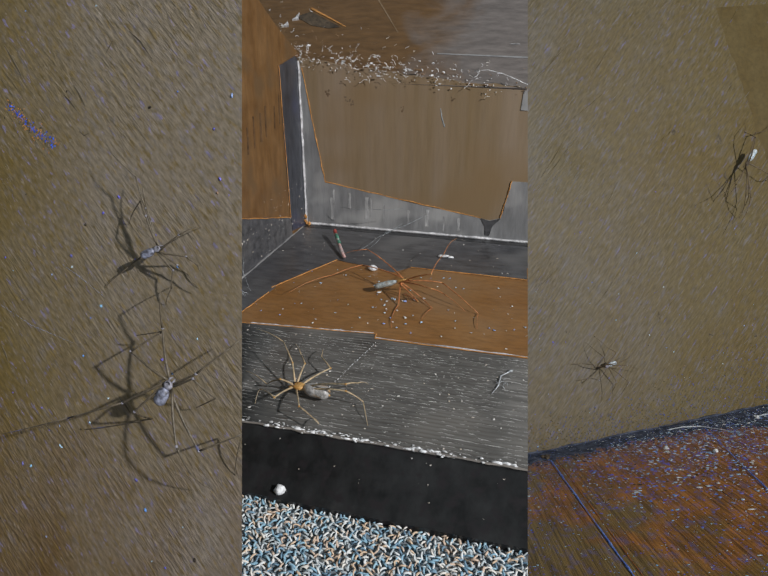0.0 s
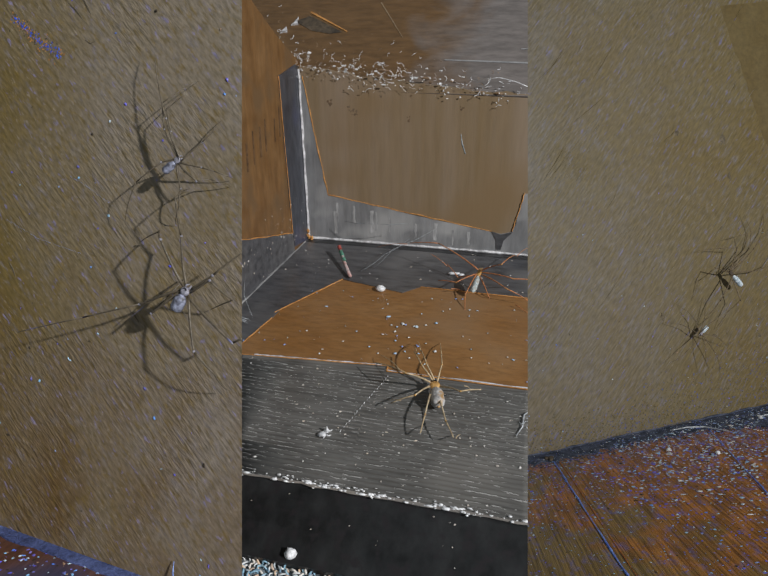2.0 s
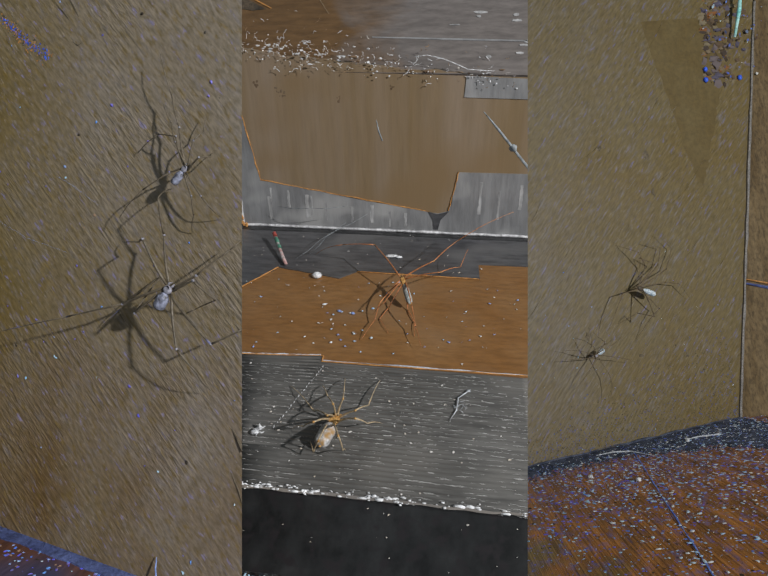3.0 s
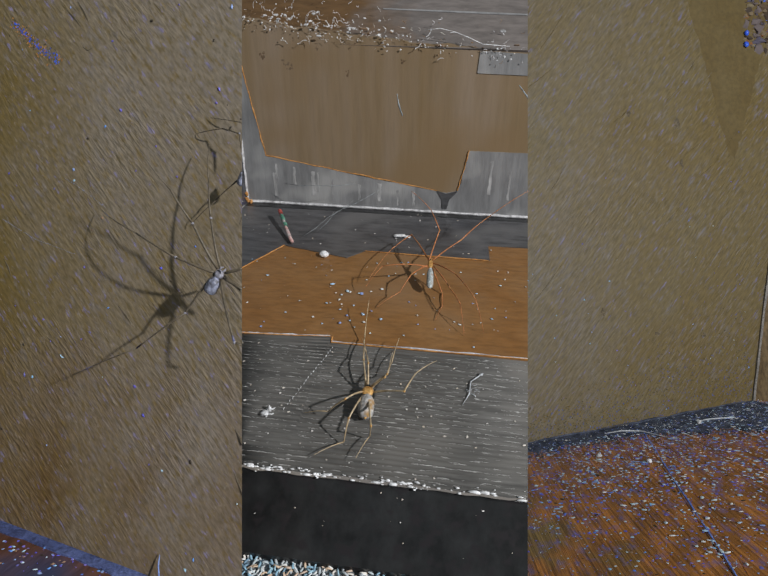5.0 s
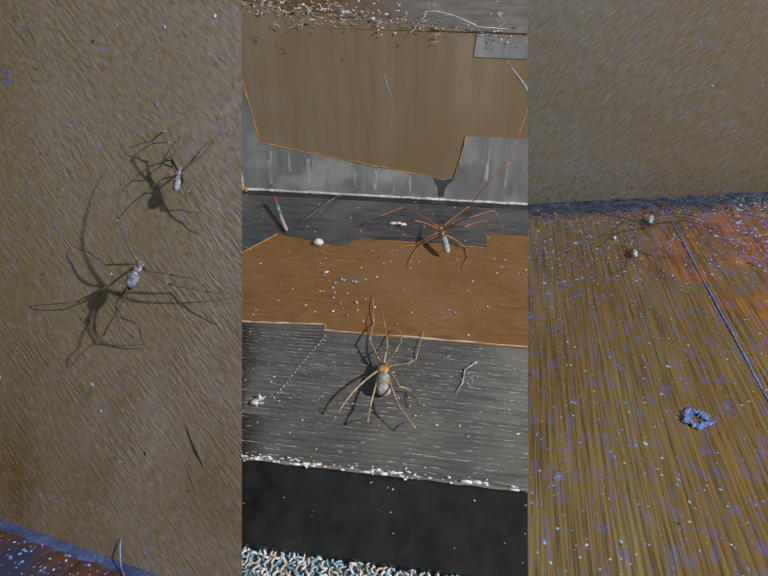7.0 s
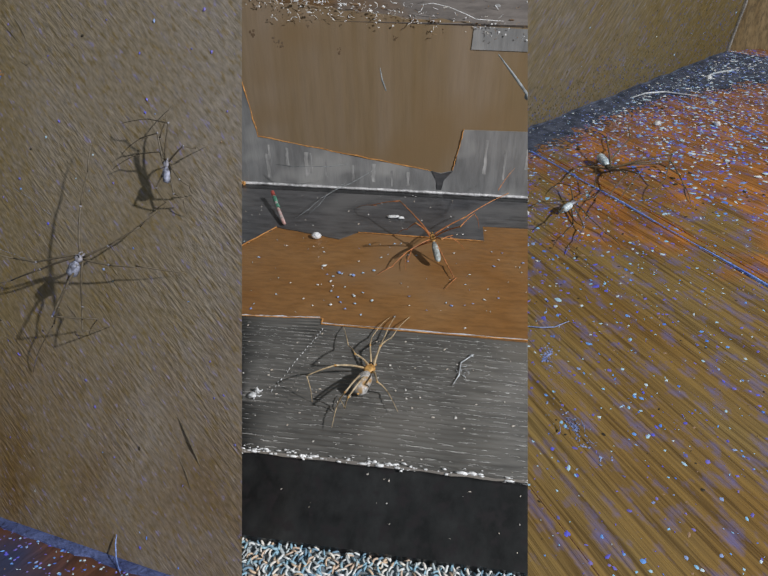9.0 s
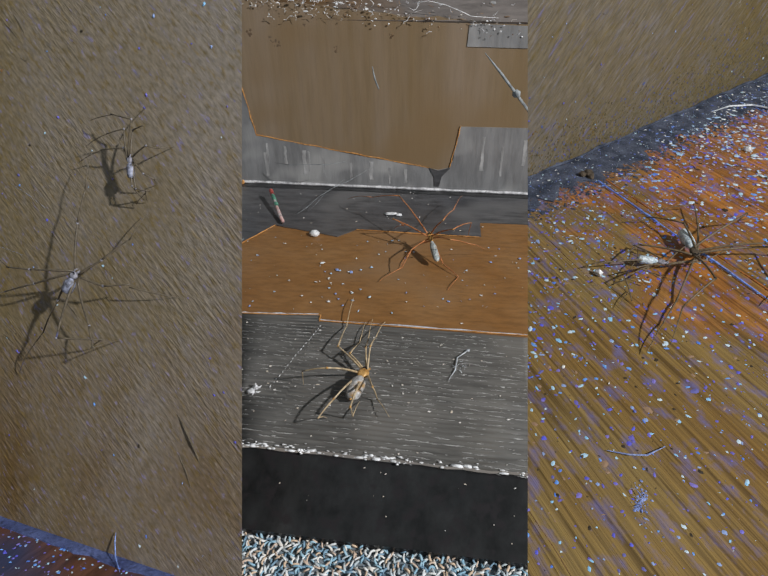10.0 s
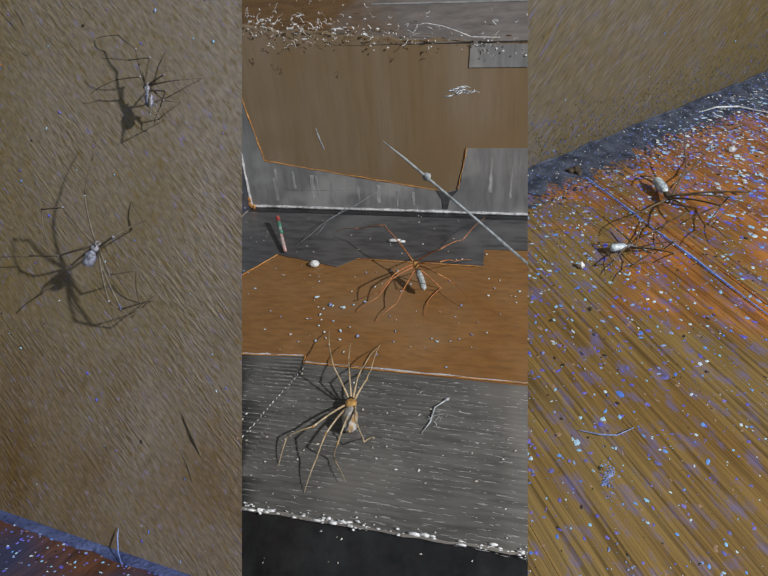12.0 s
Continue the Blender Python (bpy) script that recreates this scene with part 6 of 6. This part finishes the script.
    steps(L_M2[6], [(0, 52, -5, 166, -38, 57, -41), (0.5, 66, 7, 145, -15, 34, 19), (1, 17, 10, 126, -57, 30, -23), (3, -98, 20, 264, -2, -96, 14), (5, -68, 17, 288, 19, -83, -13), (6, -80, 38, 372, -63, -90, 13), (7, -51, 55, 373, 4, -37, -58), (9.5, -101, 45, 413, -34, 18, -50), (10, -80, 44, 379, -35, 16, -39), (10.5, -87, 37, 382, -42, 24, -44), (11, -88, 51, 386, -8, 47, -73), (12, -78, 37, 360, -47, -75, 8)])
    steps(L_M2[7], [(0, 65, -53, -134, 15, 28, -10), (0.5, 35, -48, -225, -14, -8, 3), (3, -97, -15, -90, 20, -105, 19), (5, -67, -16, -90, 20, -106, 19), (6, 26, -46, -114, 18, -105, 19), (7, -17, -31, -98, 20, -119, 18), (10, -80, -8, -65, 11, -130, 15), (12, -50, -20, -138, 14, -115, 18)])
    unit("right")
    crawl(S_R1, RIGHT_PATH, [(0, 82.6, 117.3, 137), (0.5, 63.6, 103.3, 130), (1, 51.9, 78.9, 96), (1.5, 47.9, 53.6, 72), (2, 63.6, 63.8, 33), (2.5, 80.7, 66.1, 34), (3, 56.8, 67.3, 61), (4.8, 58.1, 68.6, 61), (4.9, 58.1, 68.6, 85), (5, 58.1, 68.6, 110)], 6.5, dropping([(5, -53.5, -20.9, 125), (5.5, -53.5, -20.9, 140), (6, -53.5, -20.9, 148), (6.5, -54.3, -22.8, 150), (7, -53.4, -28.5, 153), (9, -36.1, -35.9, 144), (9.5, -45.6, -45.1, 139), (10, -50.2, -44.5, 141), (10.5, -51.0, -46.0, 159), (11, -49.9, -42.7, 213), (11.5, -46.3, -38.4, 138), (12, -32.5, -30.5, 147)], 2.4))
    steps(L_R1[0], [(0, 83, 7, 77, 9, 61, 5), (1, -5, -4, 94, -19, 107, -14), (2, 125, 14, 198, -45, 214, -10), (3, 124, 11, 175, 2, 184, -19), (6.5, -16, -1, 67, -10, 71, -1), (9, -36, -6, 47, -6, 50, 0), (10.5, -104, 20, -86, -18, -31, -13), (11, -95, -6, 5, 10, -59, -16), (12, 23, -9, 58, 28, 9, -31)])
    steps(L_R1[1], [(0, 90, 7, 83, 3, -30, -19), (1, -39, -9, -36, -8, -33, -7), (2, 35, 11, 139, -13, 144, -25), (3, -6, -6, 60, 17, 79, -45), (6.5, -53, -5, -44, -6, -41, -1), (9, 88, 20, 49, -7, 53, -7), (10.5, -77, -8, 41, -3, 59, 7), (11, -147, 4, -14, -8, -13, -6), (12, -126, 18, -107, 10, -110, 7)])
    steps(L_R1[2], [(0, 103, 23, 139, -25, 161, -50), (1, -58, -9, -30, -8, 6, -16), (2, 7, -9, 58, 28, 156, -33), (3, -23, -5, 85, -13, 215, -19), (9, 97, 20, 50, -9, 53, -7), (10, 60, -6, 56, 0, 57, 2), (10.5, 62, 17, 13, -4, 15, -8), (11, 181, 4, -150, -23, 182, -0), (12, 80, 20, 4, -34, 36, -15)])
    steps(L_R1[3], [(0, 129, 6, 103, 3, 94, -15), (1, 298, -9, -31, -8, 37, -15), (2, 360, -8, 33, -8, 70, -5), (3, 330, -9, 4, -8, 99, -15), (9, 169, 17, 61, -25, 50, -10), (10, 80, 21, 37, -19, 63, -6), (10.5, 88, 30, -68, -39, -23, -28), (11, 171, 4, -176, -21, -164, -0), (12, 106, 24, -10, -39, 7, -18)])
    steps(L_R1[4], [(0, 109, 22, 177, -51, 104, -27), (1, 183, 8, 146, -43, 142, -8), (2, 356, -8, 12, -8, 33, -13), (3, 318, -7, -3, -8, 69, 1), (9, 183, 3, 91, -16, 74, -0), (10.5, 181, 10, 72, -11, 19, -17), (11, 102, 24, -8, -12, -6, -12), (12, 144, 22, 27, -32, 27, -17)])
    steps(L_R1[5], [(0, -175, 9, -160, -67, -104, -7), (1, -140, 24, -202, -7, -249, -13), (2, -38, -4, -382, -6, -354, -26), (3, -60, -6, -435, -4, -473, -12), (9, -191, 6, -614, -0, -639, -18), (10.5, -184, 17, -462, -50, -643, 0), (11, -204, 0, -335, 13, -773, -23), (12, -213, 15, -324, -43, -635, 14)])
    steps(L_R1[6], [(0, -78, -4, -131, -16, -107, -18), (1, -122, -2, -143, -20, -155, -17), (2, -167, 9, -157, -25, -155, -32), (3, -160, 32, -272, -57, -207, -43), (9, -134, 13, -105, 3, -130, -15), (10.5, -158, 21, -111, -60, -188, 6), (12, -138, 4, -135, 8, -99, -24)])
    steps(L_R1[7], [(0, -47, 29, -57, -56, -95, -35), (1, -118, -2, -124, -1, -137, -9), (2, -117, 11, -160, -35, -156, -23), (3, -111, 1, -194, -19, -184, -24), (9, -99, 19, -94, -11, -15, -28), (10.5, -113, -10, -98, 10, 1, -8), (12, -78, -6, -273, 27, -18, -25)])
    crawl(S_R2, RIGHT_PATH, [(0, -2.3, 33.8, 102), (0.5, -5.0, 30.1, 97), (1, 15.1, 22.9, 91), (1.5, 25.2, 25.4, 104), (2, 44.4, 42.0, 127), (2.5, 44.7, 52.7, 123), (3, 29.7, 43.6, 115), (4.8, 32.5, 55.2, 115), (4.9, 32.5, 55.2, 75), (5, 32.5, 55.2, 40)], 5.5, dropping([(5, -64.4, -43.9, 40), (5.5, -64.4, -43.9, 10), (6, -64.4, -43.9, -10), (6.5, -67.2, -49.6, -19), (7, -69.4, -52.2, -21), (9, -61.9, -44.0, -80), (9.5, -61.8, -45.1, -140), (10, -60.5, -43.0, -140), (10.5, -61.1, -43.0, -101), (11, -60.4, -42.2, -149), (11.5, -60.8, -42.6, -126), (12, -59.8, -39.9, -119)], 1.9))
    steps(L_R2[0], [(0, 55, 15, 65, -50, 73, -32), (1, 22, -7, 10, -9, 7, -9), (2, 12, -0, 23, 3, 37, -32), (3, 57, 11, 57, 4, 60, -15), (9, 201, -8, -73, 21, 70, -22), (10.5, 246, 8, -215, -32, -54, 14), (12, 248, -4, -350, -3, -16, 4)])
    steps(L_R2[1], [(0, 104, 33, 56, -76, 86, -40), (1, 1, -8, 13, -9, 18, -29), (2, 80, 15, 86, -4, 83, -18), (3, 37, 28, 52, -46, 54, -32), (9, -82, 3, -89, 3, 182, -22), (10.5, -63, 5, -59, -6, 124, -17), (12, -44, 12, -202, -48, -28, 15)])
    steps(L_R2[2], [(0, 174, 31, 158, -34, 146, -35), (1, 172, 16, 156, -34, 151, -38), (2, 137, 14, 146, -15, 142, -33), (3, 106, 16, 112, -6, 114, -27), (9, -56, -12, 274, -0, 278, 0), (10.5, -24, 7, 301, -28, 292, -0), (12, 11, 24, 265, -43, 307, -10)])
    steps(L_R2[3], [(0, -153, 22, 148, -35, 148, -38), (1, -165, 10, 173, -33, 164, -41), (2, -194, 9, 159, -4, 159, -26), (3, -183, 7, 155, 1, 143, -18), (9, -49, -1, 277, -9, 277, -5), (10.5, -35, 14, 445, -46, 370, 5), (12, 25, 26, 585, -51, 249, -23)])
    steps(L_R2[4], [(0, -111, 27, -125, -23, -133, -36), (1, -141, -0, -110, -38, -130, -16), (2, -152, 15, -164, -31, -163, -29), (3, -132, 27, -133, -17, -138, -23), (9, -41, 5, -19, -17, -36, 4), (10.5, -45, 27, 122, -22, 129, -22), (12, 62, 28, 191, -61, 126, -9)])
    steps(L_R2[5], [(0, -94, 28, -90, -14, -82, -34), (1, -54, 16, -63, -23, -84, -36), (2, -82, 23, -108, -6, -99, -20), (3, -88, 26, -100, -12, -101, -32), (9, 74, -4, -262, -4, -23, 0), (10.5, 109, 7, -173, -27, 80, -0), (12, 88, -1, -189, -11, 149, -3)])
    steps(L_R2[6], [(0, -58, 14, 24, -56, 19, -28), (1, -36, -6, 11, -10, 36, -34), (2, -73, -7, -61, -13, -59, -12), (3, -64, 24, -20, -66, -7, -38), (9, 82, 9, 115, 7, 117, -1), (12, 149, -7, 143, 3, 143, -5)])
    steps(L_R2[7], [(0, 9, 35, 20, -42, 12, -51), (1, -53, -7, -65, -15, -50, -16), (2, -32, -5, -6, -5, -7, -41), (3, -5, 36, 8, -47, 31, -67), (9, 125, 7, 161, -14, 189, -11), (12, 186, -4, 205, 13, 97, -19)])


motions()
